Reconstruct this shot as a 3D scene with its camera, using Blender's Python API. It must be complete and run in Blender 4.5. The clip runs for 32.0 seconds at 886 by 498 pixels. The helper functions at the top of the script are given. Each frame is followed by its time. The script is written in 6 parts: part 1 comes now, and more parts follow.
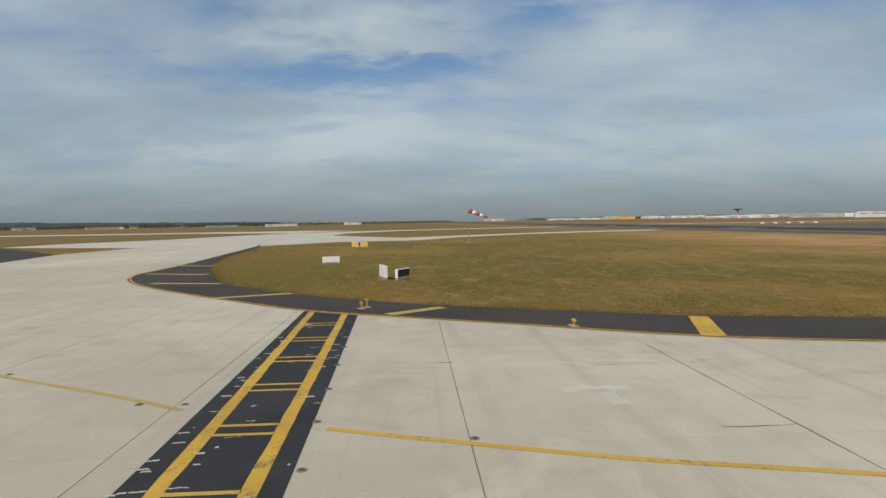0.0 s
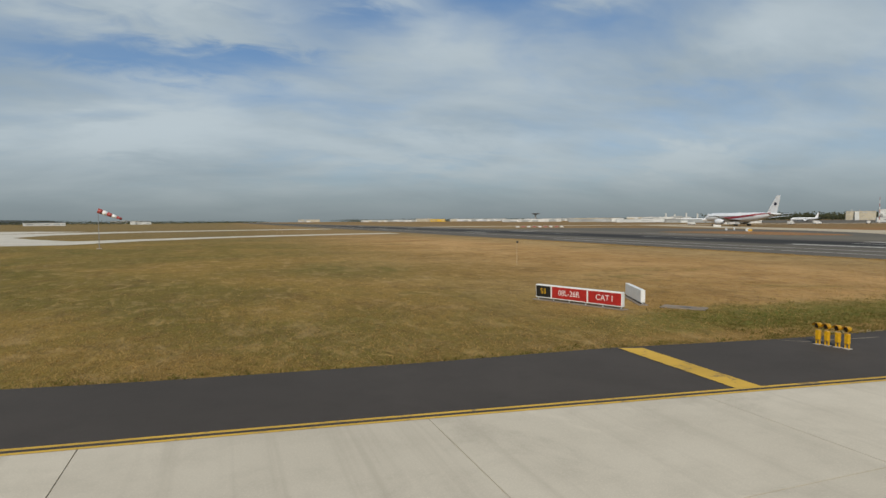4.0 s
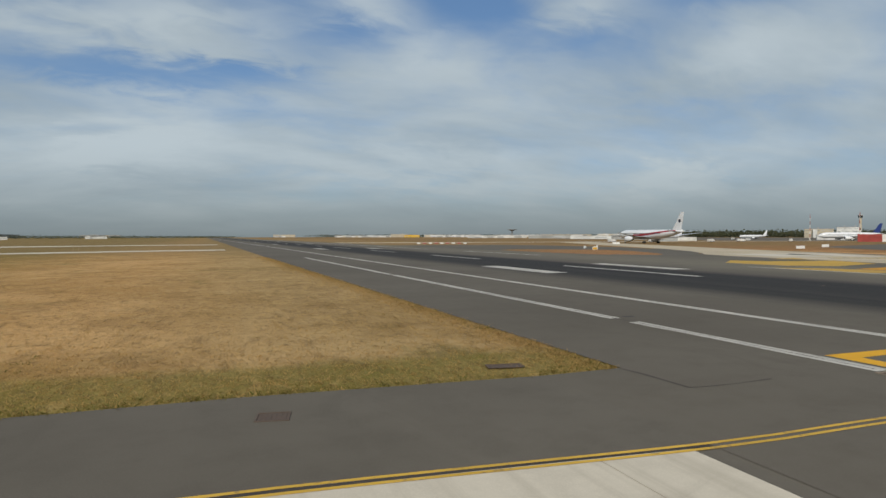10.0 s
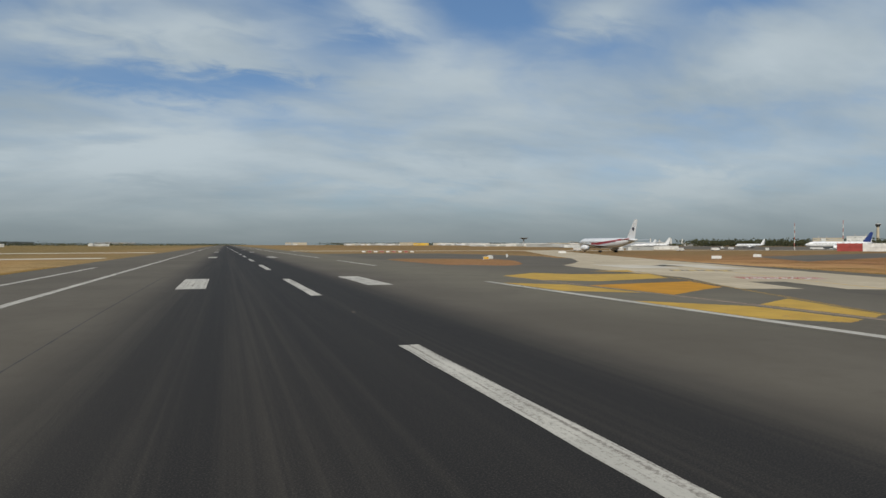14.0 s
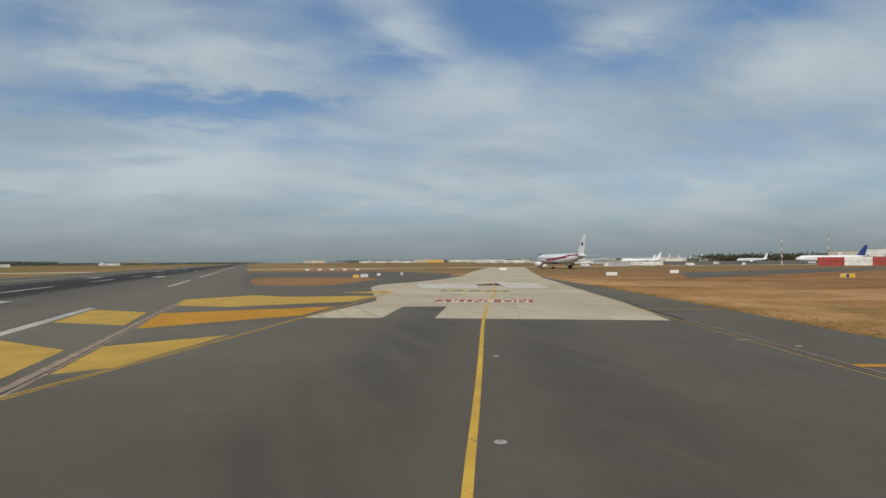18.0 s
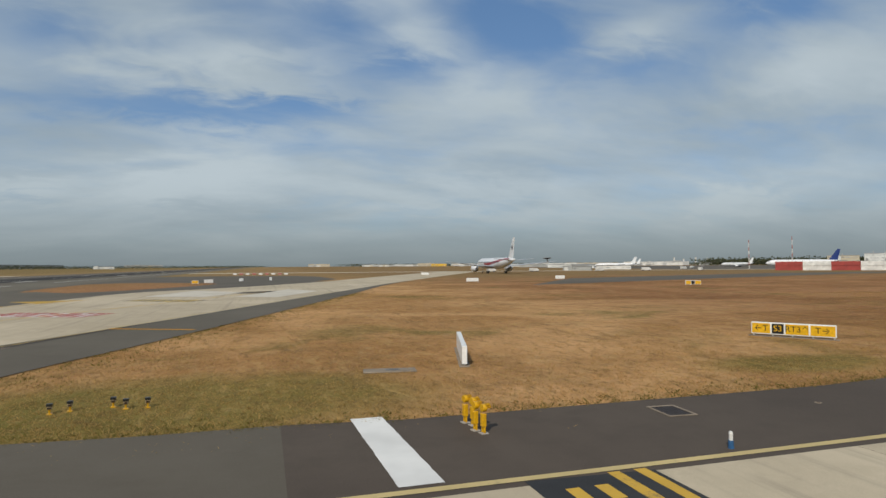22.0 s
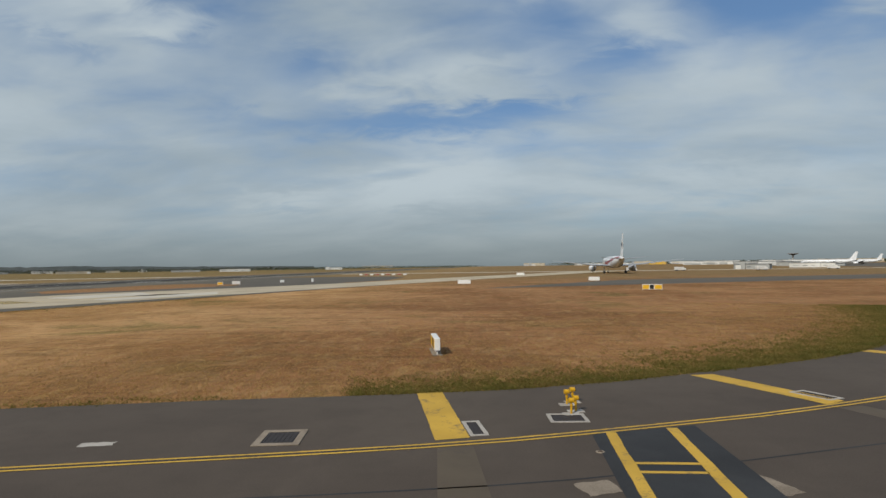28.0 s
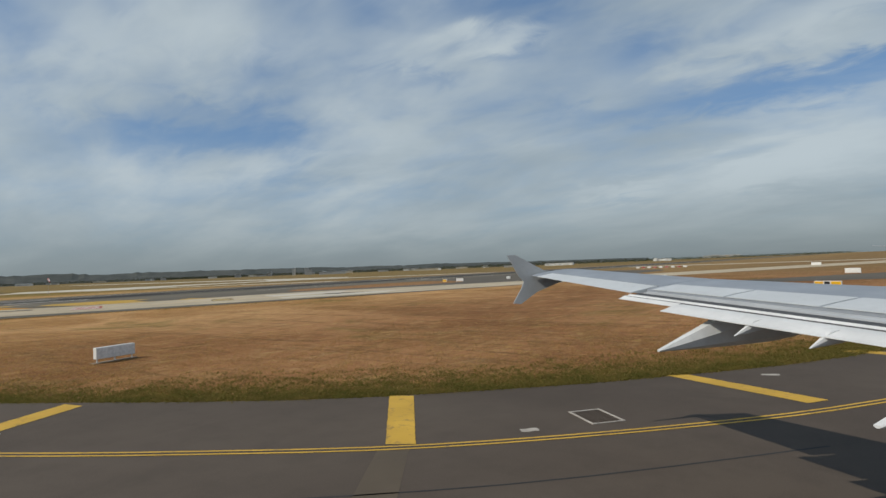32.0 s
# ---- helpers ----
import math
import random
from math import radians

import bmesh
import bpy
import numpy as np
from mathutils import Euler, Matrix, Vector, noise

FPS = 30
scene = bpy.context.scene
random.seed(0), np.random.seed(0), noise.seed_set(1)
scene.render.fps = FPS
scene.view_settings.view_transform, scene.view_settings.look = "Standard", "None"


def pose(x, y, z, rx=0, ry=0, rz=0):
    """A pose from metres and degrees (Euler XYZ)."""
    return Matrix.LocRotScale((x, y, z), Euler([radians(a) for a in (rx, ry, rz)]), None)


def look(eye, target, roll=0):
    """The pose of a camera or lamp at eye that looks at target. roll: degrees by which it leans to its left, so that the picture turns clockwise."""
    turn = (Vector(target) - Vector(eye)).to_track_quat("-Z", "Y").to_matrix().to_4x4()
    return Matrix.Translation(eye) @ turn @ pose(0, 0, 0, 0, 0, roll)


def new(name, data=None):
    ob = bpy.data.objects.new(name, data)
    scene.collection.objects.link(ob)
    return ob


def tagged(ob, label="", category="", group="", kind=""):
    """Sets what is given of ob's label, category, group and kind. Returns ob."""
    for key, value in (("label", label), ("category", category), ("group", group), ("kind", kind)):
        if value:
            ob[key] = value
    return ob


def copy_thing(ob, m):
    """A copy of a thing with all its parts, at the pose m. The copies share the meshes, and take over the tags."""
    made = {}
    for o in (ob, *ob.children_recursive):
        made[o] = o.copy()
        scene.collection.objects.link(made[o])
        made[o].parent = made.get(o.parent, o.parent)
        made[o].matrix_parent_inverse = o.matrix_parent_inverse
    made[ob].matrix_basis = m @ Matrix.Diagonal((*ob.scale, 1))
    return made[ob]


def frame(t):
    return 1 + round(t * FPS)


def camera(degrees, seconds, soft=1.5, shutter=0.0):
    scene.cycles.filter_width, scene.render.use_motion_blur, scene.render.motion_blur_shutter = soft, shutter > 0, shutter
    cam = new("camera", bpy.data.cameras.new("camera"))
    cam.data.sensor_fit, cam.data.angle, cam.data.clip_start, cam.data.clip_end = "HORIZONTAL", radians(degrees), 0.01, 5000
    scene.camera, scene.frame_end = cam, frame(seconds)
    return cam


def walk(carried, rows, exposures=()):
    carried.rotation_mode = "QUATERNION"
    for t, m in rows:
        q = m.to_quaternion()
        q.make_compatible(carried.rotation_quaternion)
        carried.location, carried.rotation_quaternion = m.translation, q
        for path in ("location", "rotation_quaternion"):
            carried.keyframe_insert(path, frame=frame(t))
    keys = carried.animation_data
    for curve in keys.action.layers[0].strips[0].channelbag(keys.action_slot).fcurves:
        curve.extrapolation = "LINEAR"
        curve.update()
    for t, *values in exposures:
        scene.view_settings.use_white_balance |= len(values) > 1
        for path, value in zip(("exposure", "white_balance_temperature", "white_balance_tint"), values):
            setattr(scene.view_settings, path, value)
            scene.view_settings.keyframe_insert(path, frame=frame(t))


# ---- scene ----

# ---- camera ----
cam = camera(73.1, 32.0)
PATH = [
    (0, (-131.217, 1.416, 4.6), (-130.7124, 11.3930, 4.1387), -1.00),
    (0.5, (-127.052, 2.563, 4.6), (-126.0855, 12.5018, 4.0571), -1.15),
    (1, (-123.045, 3.444, 4.6), (-121.5052, 13.3135, 4.1257), -0.93),
    (1.5, (-119.033, 4.306, 4.6), (-117.1838, 14.1248, 4.1851), -0.80),
    (2, (-115.066, 4.993, 4.6), (-112.8892, 14.7445, 4.1801), -1.15),
    (2.5, (-110.977, 5.424, 4.6), (-108.4376, 15.0870, 4.1836), -0.92),
    (3, (-107.004, 5.857, 4.6), (-103.9879, 15.3804, 4.1429), -0.61),
    (3.5, (-102.615, 6.031, 4.6), (-99.3663, 15.4762, 4.1173), -0.50),
    (5.5, (-86.385, 5.629, 4.6), (-82.5888, 14.8713, 4.1883), -0.15),
    (6, (-81.971, 5.466, 4.6), (-78.1425, 14.6944, 4.1797), -0.27),
    (6.5, (-77.367, 5.207, 4.6), (-73.4534, 14.4004, 4.1946), -0.04),
    (7, (-73.033, 5.022, 4.6), (-69.1207, 14.2161, 4.1901), -0.06),
    (7.5, (-68.300, 4.547, 4.6), (-64.3100, 13.7086, 4.2102), -0.06),
    (8, (-63.768, 4.094, 4.6), (-59.8253, 13.2757, 4.2157), 0.02),
    (8.5, (-59.087, 3.592, 4.6), (-55.2360, 12.8146, 4.2596), -0.14),
    (9, (-54.364, 3.138, 4.6), (-50.5387, 12.3730, 4.3179), 0.02),
    (9.5, (-48.962, 2.671, 4.6), (-45.1436, 11.9094, 4.3330), 0.14),
    (10, (-43.888, 2.317, 4.6), (-40.2136, 11.6150, 4.3893), -0.11),
    (10.5, (-38.460, 1.915, 4.6), (-34.8644, 11.2455, 4.5255), -0.18),
    (11, (-33.221, 1.652, 4.6), (-29.7024, 11.0121, 4.5359), -0.49),
    (11.5, (-27.752, 1.497, 4.6), (-24.2441, 10.8612, 4.6053), -0.36),
    (12, (-22.358, 1.323, 4.6), (-18.6313, 10.6022, 4.5958), 0.15),
    (12.5, (-16.652, 0.932, 4.6), (-13.1530, 10.2999, 4.5911), 0.04),
    (13, (-11.347, 0.544, 4.6), (-7.8040, 9.8952, 4.5155), -0.14),
    (13.5, (-5.681, 0.233, 4.6), (-2.3054, 9.6451, 4.4793), 0.29),
    (14, (0.003, 0.001, 4.6), (3.4144, 9.4008, 4.5267), 0.03),
    (14.5, (6.205, -0.285, 4.6), (9.5619, 9.1349, 4.5580), -0.01),
    (16.5, (28.738, -1.502, 4.6), (32.2752, 7.8514, 4.6557), 0.62),
    (17, (34.306, -1.807, 4.6), (37.3257, 7.7234, 4.8424), -0.33),
    (17.5, (40.256, -2.206, 4.6), (43.3647, 7.2946, 4.8575), -0.31),
    (18, (46.190, -2.624, 4.6), (49.2278, 6.9007, 4.8095), -0.42),
    (18.5, (51.974, -2.921, 4.6), (54.9025, 6.6383, 4.8073), -0.75),
    (19, (57.763, -3.225, 4.6), (60.8000, 6.3010, 4.7829), -0.59),
    (19.5, (63.538, -3.463, 4.6), (66.4951, 6.0869, 4.8329), -0.93),
    (20, (69.166, -3.770, 4.6), (72.0846, 5.7903, 4.8845), -0.89),
    (20.5, (74.846, -4.162, 4.6), (77.9314, 5.3467, 4.8436), -0.37),
    (21, (80.326, -4.575, 4.6), (83.3914, 4.9418, 4.7911), 0.02),
    (21.5, (86.168, -4.846, 4.6), (89.0845, 4.7168, 4.8377), -0.05),
    (22, (91.657, -4.929, 4.6), (94.5188, 4.6486, 4.8732), -0.36),
    (22.5, (97.337, -5.042, 4.6), (100.2034, 4.5343, 4.8745), -0.35),
    (23, (102.481, -5.207, 4.6), (105.3188, 4.3782, 4.8843), -0.49),
    (23.5, (107.863, -5.526, 4.6), (110.7013, 4.0594, 4.8655), -1.06),
    (24, (113.148, -5.785, 4.6), (115.8299, 3.8452, 4.8522), -0.71),
    (24.5, (118.503, -5.996, 4.6), (120.8895, 3.7108, 4.8785), -0.44),
    (25, (123.511, -6.055, 4.6), (125.5160, 3.7369, 4.9124), -0.61),
    (25.5, (128.758, -5.877, 4.6), (130.1993, 4.0122, 4.9608), -1.03),
    (27.5, (147.720, -2.947, 4.6), (147.4210, 7.0427, 4.9281), -0.68),
    (28, (152.214, -2.111, 4.6), (151.4265, 7.8538, 4.8921), -0.82),
    (28.5, (156.922, -0.895, 4.6), (155.6190, 9.0159, 4.8705), -0.71),
    (29, (161.259, 0.418, 4.6), (159.2662, 10.2140, 4.8579), -1.44),
    (29.5, (165.612, 2.063, 4.6), (163.1293, 11.7464, 4.8482), -1.34),
    (30, (169.704, 3.826, 4.6), (166.4584, 13.2804, 4.8835), -1.67),
    (30.5, (174.026, 5.859, 4.6), (170.0467, 15.0279, 4.9269), -2.19),
    (31, (177.881, 8.012, 4.6), (173.2095, 16.8452, 4.9790), -2.41),
    (31.5, (181.787, 10.552, 4.6), (176.3797, 18.9548, 5.0005), -2.50),
    (32, (185.206, 13.249, 4.6), (179.3096, 21.3190, 4.9173), -2.29),
]
EXPO = ()
walk(cam, [(t, look(eye, target, roll)) for t, eye, target, roll in PATH], EXPO)

# ---- light ----
SUN_ELEV, SUN_AZ = 40.0, 214.0   # degrees; azimuth of the sun clockwise from +y
world = bpy.data.worlds.new("sky")
scene.world = world
world.use_nodes = True
wt = world.node_tree
wt.nodes.clear()


def wmath(op, a, b=None, clamp=False):
    n = wt.nodes.new("ShaderNodeMath")
    n.operation, n.use_clamp = op, clamp
    for i, v in enumerate((a, b)):
        if v is None:
            continue
        if isinstance(v, (int, float)):
            n.inputs[i].default_value = v
        else:
            wt.links.new(v, n.inputs[i])
    return n.outputs[0]


def wmix(fac, a, b):
    n = wt.nodes.new("ShaderNodeMix")
    n.data_type = "RGBA"
    for i, v in ((0, fac), (6, a), (7, b)):
        if isinstance(v, (int, float)):
            n.inputs[i].default_value = v
        elif isinstance(v, tuple):
            n.inputs[i].default_value = (*v, 1)
        else:
            wt.links.new(v, n.inputs[i])
    return n.outputs[2]


def wramp(fac, lo, hi):
    n = wt.nodes.new("ShaderNodeMapRange")
    n.interpolation_type = "SMOOTHSTEP"
    n.inputs[1].default_value, n.inputs[2].default_value = lo, hi
    wt.links.new(fac, n.inputs[0])
    return n.outputs[0]


def wnoise(vec, scale, detail, rough, distort=0.0):
    n = wt.nodes.new("ShaderNodeTexNoise")
    n.inputs["Scale"].default_value = scale
    n.inputs["Detail"].default_value = detail
    n.inputs["Roughness"].default_value = rough
    n.inputs["Distortion"].default_value = distort
    wt.links.new(vec, n.inputs["Vector"])
    return n.outputs["Fac"]


w_out = wt.nodes.new("ShaderNodeOutputWorld")
w_bg = wt.nodes.new("ShaderNodeBackground")
w_sky = wt.nodes.new("ShaderNodeTexSky")
w_sky.sky_type = "NISHITA"
w_sky.sun_disc = False
w_sky.sun_elevation, w_sky.sun_rotation = radians(SUN_ELEV), radians(SUN_AZ)
w_sky.air_density, w_sky.dust_density, w_sky.ozone_density = 1.0, 0.6, 2.0
w_co = wt.nodes.new("ShaderNodeTexCoord")
w_sep = wt.nodes.new("ShaderNodeSeparateXYZ")
wt.links.new(w_co.outputs["Generated"], w_sep.inputs[0])
up = wmath("MAXIMUM", w_sep.outputs[2], 0.0)
# the cloud sheet, laid flat above the place
deck = wmath("ADD", up, 0.24)
w_uv = wt.nodes.new("ShaderNodeCombineXYZ")
wt.links.new(wmath("DIVIDE", w_sep.outputs[0], deck), w_uv.inputs[0])
wt.links.new(wmath("DIVIDE", w_sep.outputs[1], deck), w_uv.inputs[1])
w_map = wt.nodes.new("ShaderNodeMapping")
w_map.inputs["Location"].default_value = (3.1, 0.4, 0.0)
w_map.inputs["Rotation"].default_value = (0, 0, radians(24))
w_map.inputs["Scale"].default_value = (0.62, 1.0, 1.0)
wt.links.new(w_uv.outputs[0], w_map.inputs[0])
big = wnoise(w_map.outputs[0], 1.0, 6.0, 0.52, 0.6)
fine = wnoise(w_map.outputs[0], 3.4, 4.0, 0.50, 0.4)
wisp = wnoise(w_map.outputs[0], 10.0, 5.0, 0.56, 0.6)
puff = wnoise(w_map.outputs[0], 1.7, 5.0, 0.55, 0.3)
cover = wmath("ADD", wmath("MULTIPLY", big, 0.30), wmath("MULTIPLY", fine, 0.44))
cover = wmath("ADD", wmath("ADD", cover, 0.090), wmath("MULTIPLY", wisp, 0.10))
cover = wmath("ADD", cover, wmath("MULTIPLY", wmath("SUBTRACT", 0.40, up), 0.16))
# bearing and elevation in degrees, frayed a little so that no gap has a clean outline
w_dir = wt.nodes.new("ShaderNodeCombineXYZ")
wt.links.new(wmath("ADD", wmath("MULTIPLY", wmath("ARCTAN2", w_sep.outputs[0], w_sep.outputs[1]), 57.2958), wmath("MULTIPLY", wmath("SUBTRACT", fine, 0.5), 16.0)), w_dir.inputs[0])
wt.links.new(wmath("ADD", wmath("MULTIPLY", wmath("ARCSINE", w_sep.outputs[2]), 57.2958), wmath("MULTIPLY", wmath("SUBTRACT", wisp, 0.5), 5.0)), w_dir.inputs[1])


def sky_patch(az, el, wide, tall):
    """A soft patch around a direction: bearing, elevation and half widths in degrees."""
    n = wt.nodes.new("ShaderNodeVectorMath")
    n.operation = "MULTIPLY_ADD"
    n.inputs[1].default_value, n.inputs[2].default_value = (1 / wide, 1 / tall, 0), (-az / wide, -el / tall, 0)
    wt.links.new(w_dir.outputs[0], n.inputs[0])
    d = wt.nodes.new("ShaderNodeVectorMath")
    d.operation = "DOT_PRODUCT"
    wt.links.new(n.outputs[0], d.inputs[0]), wt.links.new(n.outputs[0], d.inputs[1])
    return wmath("POWER", 0.368, d.outputs["Value"])


# where the cloud thins out to blue, east then west
for az, el, wide, tall, amount in ((-0.8, 14.1, 11.5, 1.6, 0.20), (10.6, 18.3, 6.4, 1.8, 0.13), (24.2, 21.2, 5.0, 4.2, 0.20), (32.6, 18.2, 5.6, 2.0, 0.13), (19.3, 23.2, 3.8, 2.4, 0.13), (44.9, 20.6, 7.8, 1.9, 0.15),
                                   (-16.8, 18.2, 5.5, 2.5, 0.10), (-14.1, 15.5, 5.1, 1.4, 0.07), (41.6, 9.6, 9.1, 3.0, 0.07), (53.2, 9.3, 2.4, 2.7, 0.05), (4.3, 22.5, 4.1, 1.8, 0.09)):
    cover = wmath("SUBTRACT", cover, wmath("MULTIPLY", sky_patch(az, el, wide, tall), amount))
for az, el, wide, tall, amount in ((-59.2, 12.4, 11.0, 1.7, 0.12), (-57.2, 14.8, 4.2, 1.0, 0.07), (-28.9, 23.4, 9.6, 2.2, 0.12), (-43.1, 23.9, 3.2, 2.1, 0.09), (-36.8, 17.7, 6.0, 1.0, 0.09), (-29.6, 19.7, 2.4, 0.8, 0.09),
                                   (-14.1, 13.3, 10.8, 1.1, 0.09), (-14.7, 19.1, 7.1, 2.8, 0.07), (-62.1, 22.7, 2.6, 1.5, 0.08)):
    cover = wmath("SUBTRACT", cover, wmath("MULTIPLY", sky_patch(az, el, wide, tall), amount))
# where it thickens to white, and the flat grey part in the north-west
for az, el, wide, tall, amount in ((-2.2, 18.7, 8.1, 2.0, 0.12), (13.3, 20.8, 5.4, 1.6, 0.09), (1.2, 15.9, 5.0, 0.9, 0.08), (37.1, 20.3, 4.4, 2.0, 0.10), (-3.2, 8.3, 4.3, 2.3, 0.10), (-9.5, 6.8, 5.1, 1.9, 0.08),
                                   (19.7, 7.0, 10.8, 1.9, 0.09), (42.9, 5.4, 4.0, 1.2, 0.11), (20.4, 18.1, 4.3, 1.4, 0.06), (48.2, 15.7, 6.5, 1.9, 0.07), (-30.6, 21.1, 3.2, 1.0, 0.10), (-55.6, 21.2, 4.8, 2.5, 0.07),
                                   (-68.0, 19.7, 5.1, 2.8, 0.07), (-8.1, 6.8, 2.5, 1.0, 0.09), (-19.8, 6.3, 4.0, 0.9, 0.08), (-49.9, 10.2, 10.2, 1.4, 0.05)):
    p_ = sky_patch(az, el, wide, tall)
    cover = wmath("ADD", cover, wmath("MULTIPLY", p_, amount))
    puff = wmath("ADD", puff, wmath("MULTIPLY", p_, amount * 1.5))
puff = wmath("SUBTRACT", puff, wmath("MULTIPLY", sky_patch(-13.0, 15.0, 8.0, 10.0), 0.13))
mask = wmath("MULTIPLY", wramp(cover, 0.27, 0.64), 0.90)
clear = wmix(0.45, w_sky.outputs[0], (0.80, 2.05, 4.3))
cloud = wmix(wramp(puff, 0.20, 0.78), (3.15, 3.85, 4.3), (5.1, 5.8, 6.1))
body = wmix(mask, clear, cloud)
haze = wmath("POWER", wmath("SUBTRACT", 1.0, wmath("MINIMUM", wmath("MULTIPLY", up, 7.0), 1.0)), 1.6)
body = wmix(wmath("MULTIPLY", haze, 0.9), body, (1.90, 2.29, 2.38))
wt.links.new(body, w_bg.inputs["Color"])
w_bg.inputs["Strength"].default_value = 0.1
wt.links.new(w_bg.outputs[0], w_out.inputs["Surface"])
sun = new("sun", bpy.data.lights.new("sun", "SUN"))
sun.data.energy, sun.data.angle, sun.data.color = 3.2, radians(0.6), (1.0, 0.92, 0.79)
sun_to = (math.sin(radians(SUN_AZ)) * math.cos(radians(SUN_ELEV)), math.cos(radians(SUN_AZ)) * math.cos(radians(SUN_ELEV)), math.sin(radians(SUN_ELEV)))
sun.matrix_world = look(tuple(50 * v for v in sun_to), (0, 0, 0))

# ---- materials ----
class Mat:
    """A node material in the making: world or object coordinates, noises, mixes."""

    def __init__(self, name, rough=0.85, metal=0.0, space="world"):
        self.m = bpy.data.materials.new(name)
        self.m.use_nodes = True
        self.t = self.m.node_tree
        self.b = self.t.nodes["Principled BSDF"]
        self.b.inputs["Roughness"].default_value = rough
        self.b.inputs["Metallic"].default_value = metal
        if space == "world":
            self.co = self.t.nodes.new("ShaderNodeNewGeometry").outputs["Position"]
        else:
            self.co = self.t.nodes.new("ShaderNodeTexCoord").outputs["Object"]

    def put(self, sock, v):
        if isinstance(v, (int, float)):
            sock.default_value = v
        elif isinstance(v, tuple):
            sock.default_value = (*v, 1) if len(sock.default_value) == 4 else v
        else:
            self.t.links.new(v, sock)

    def scaled(self, s, turn=0.0):
        n = self.t.nodes.new("ShaderNodeMapping")
        n.inputs["Scale"].default_value = s
        n.inputs["Rotation"].default_value = (0, 0, radians(turn))
        self.t.links.new(self.co, n.inputs[0])
        return n.outputs[0]

    def noise(self, scale, detail=4.0, rough=0.55, distort=0.0, vec=None):
        n = self.t.nodes.new("ShaderNodeTexNoise")
        n.inputs["Scale"].default_value, n.inputs["Detail"].default_value = scale, detail
        n.inputs["Roughness"].default_value, n.inputs["Distortion"].default_value = rough, distort
        self.t.links.new(vec or self.co, n.inputs["Vector"])
        return n.outputs["Fac"]

    def ramp(self, fac, lo, hi, a=0.0, b=1.0):
        n = self.t.nodes.new("ShaderNodeMapRange")
        n.interpolation_type = "SMOOTHSTEP"
        for i, v in enumerate((lo, hi, a, b)):
            n.inputs[i + 1].default_value = v
        self.t.links.new(fac, n.inputs[0])
        return n.outputs[0]

    def mix(self, fac, a, b):
        n = self.t.nodes.new("ShaderNodeMix")
        n.data_type = "RGBA"
        self.put(n.inputs[0], fac), self.put(n.inputs[6], a), self.put(n.inputs[7], b)
        return n.outputs[2]

    def math(self, op, a, b=0.0, clamp=False):
        n = self.t.nodes.new("ShaderNodeMath")
        n.operation, n.use_clamp = op, clamp
        self.put(n.inputs[0], a), self.put(n.inputs[1], b)
        return n.outputs[0]

    def axis(self, i):
        n = self.t.nodes.new("ShaderNodeSeparateXYZ")
        self.t.links.new(self.co, n.inputs[0])
        return n.outputs[i]

    def random(self):
        return self.t.nodes.new("ShaderNodeObjectInfo").outputs["Random"]

    def island(self):
        return self.t.nodes.new("ShaderNodeNewGeometry").outputs["Random Per Island"]

    def bump(self, fac, strength=0.3, dist=0.02):
        n = self.t.nodes.new("ShaderNodeBump")
        n.inputs["Strength"].default_value, n.inputs["Distance"].default_value = strength, dist
        self.t.links.new(fac, n.inputs["Height"])
        self.t.links.new(n.outputs[0], self.b.inputs["Normal"])

    def thin_blade(self, colour):
        """Thin leaves let about half of their light through."""
        t = self.t.nodes.new("ShaderNodeBsdfTranslucent")
        mixer = self.t.nodes.new("ShaderNodeMixShader")
        mixer.inputs[0].default_value = 0.5
        self.put(t.inputs["Color"], colour)
        self.t.links.new(self.b.outputs[0], mixer.inputs[1])
        self.t.links.new(t.outputs[0], mixer.inputs[2])
        self.t.links.new(mixer.outputs[0], self.t.nodes["Material Output"].inputs["Surface"])

    def done(self, colour):
        self.put(self.b.inputs["Base Color"], colour)
        return self.m


def paint(name, col, rough=0.5, metal=0.0, var=0.12, scale=6.0):
    """Painted or coated surface with slight soiling at two scales."""
    k = Mat(name, rough, metal, "object")
    d = tuple(c * (1 - 2 * var) for c in col)
    a = k.mix(k.ramp(k.noise(scale, 5), 0.35, 0.7), d, col)
    return k.done(k.mix(k.ramp(k.noise(scale * 7, 3), 0.5, 0.75, 0, 0.35), a, tuple(c * 0.75 for c in col)))


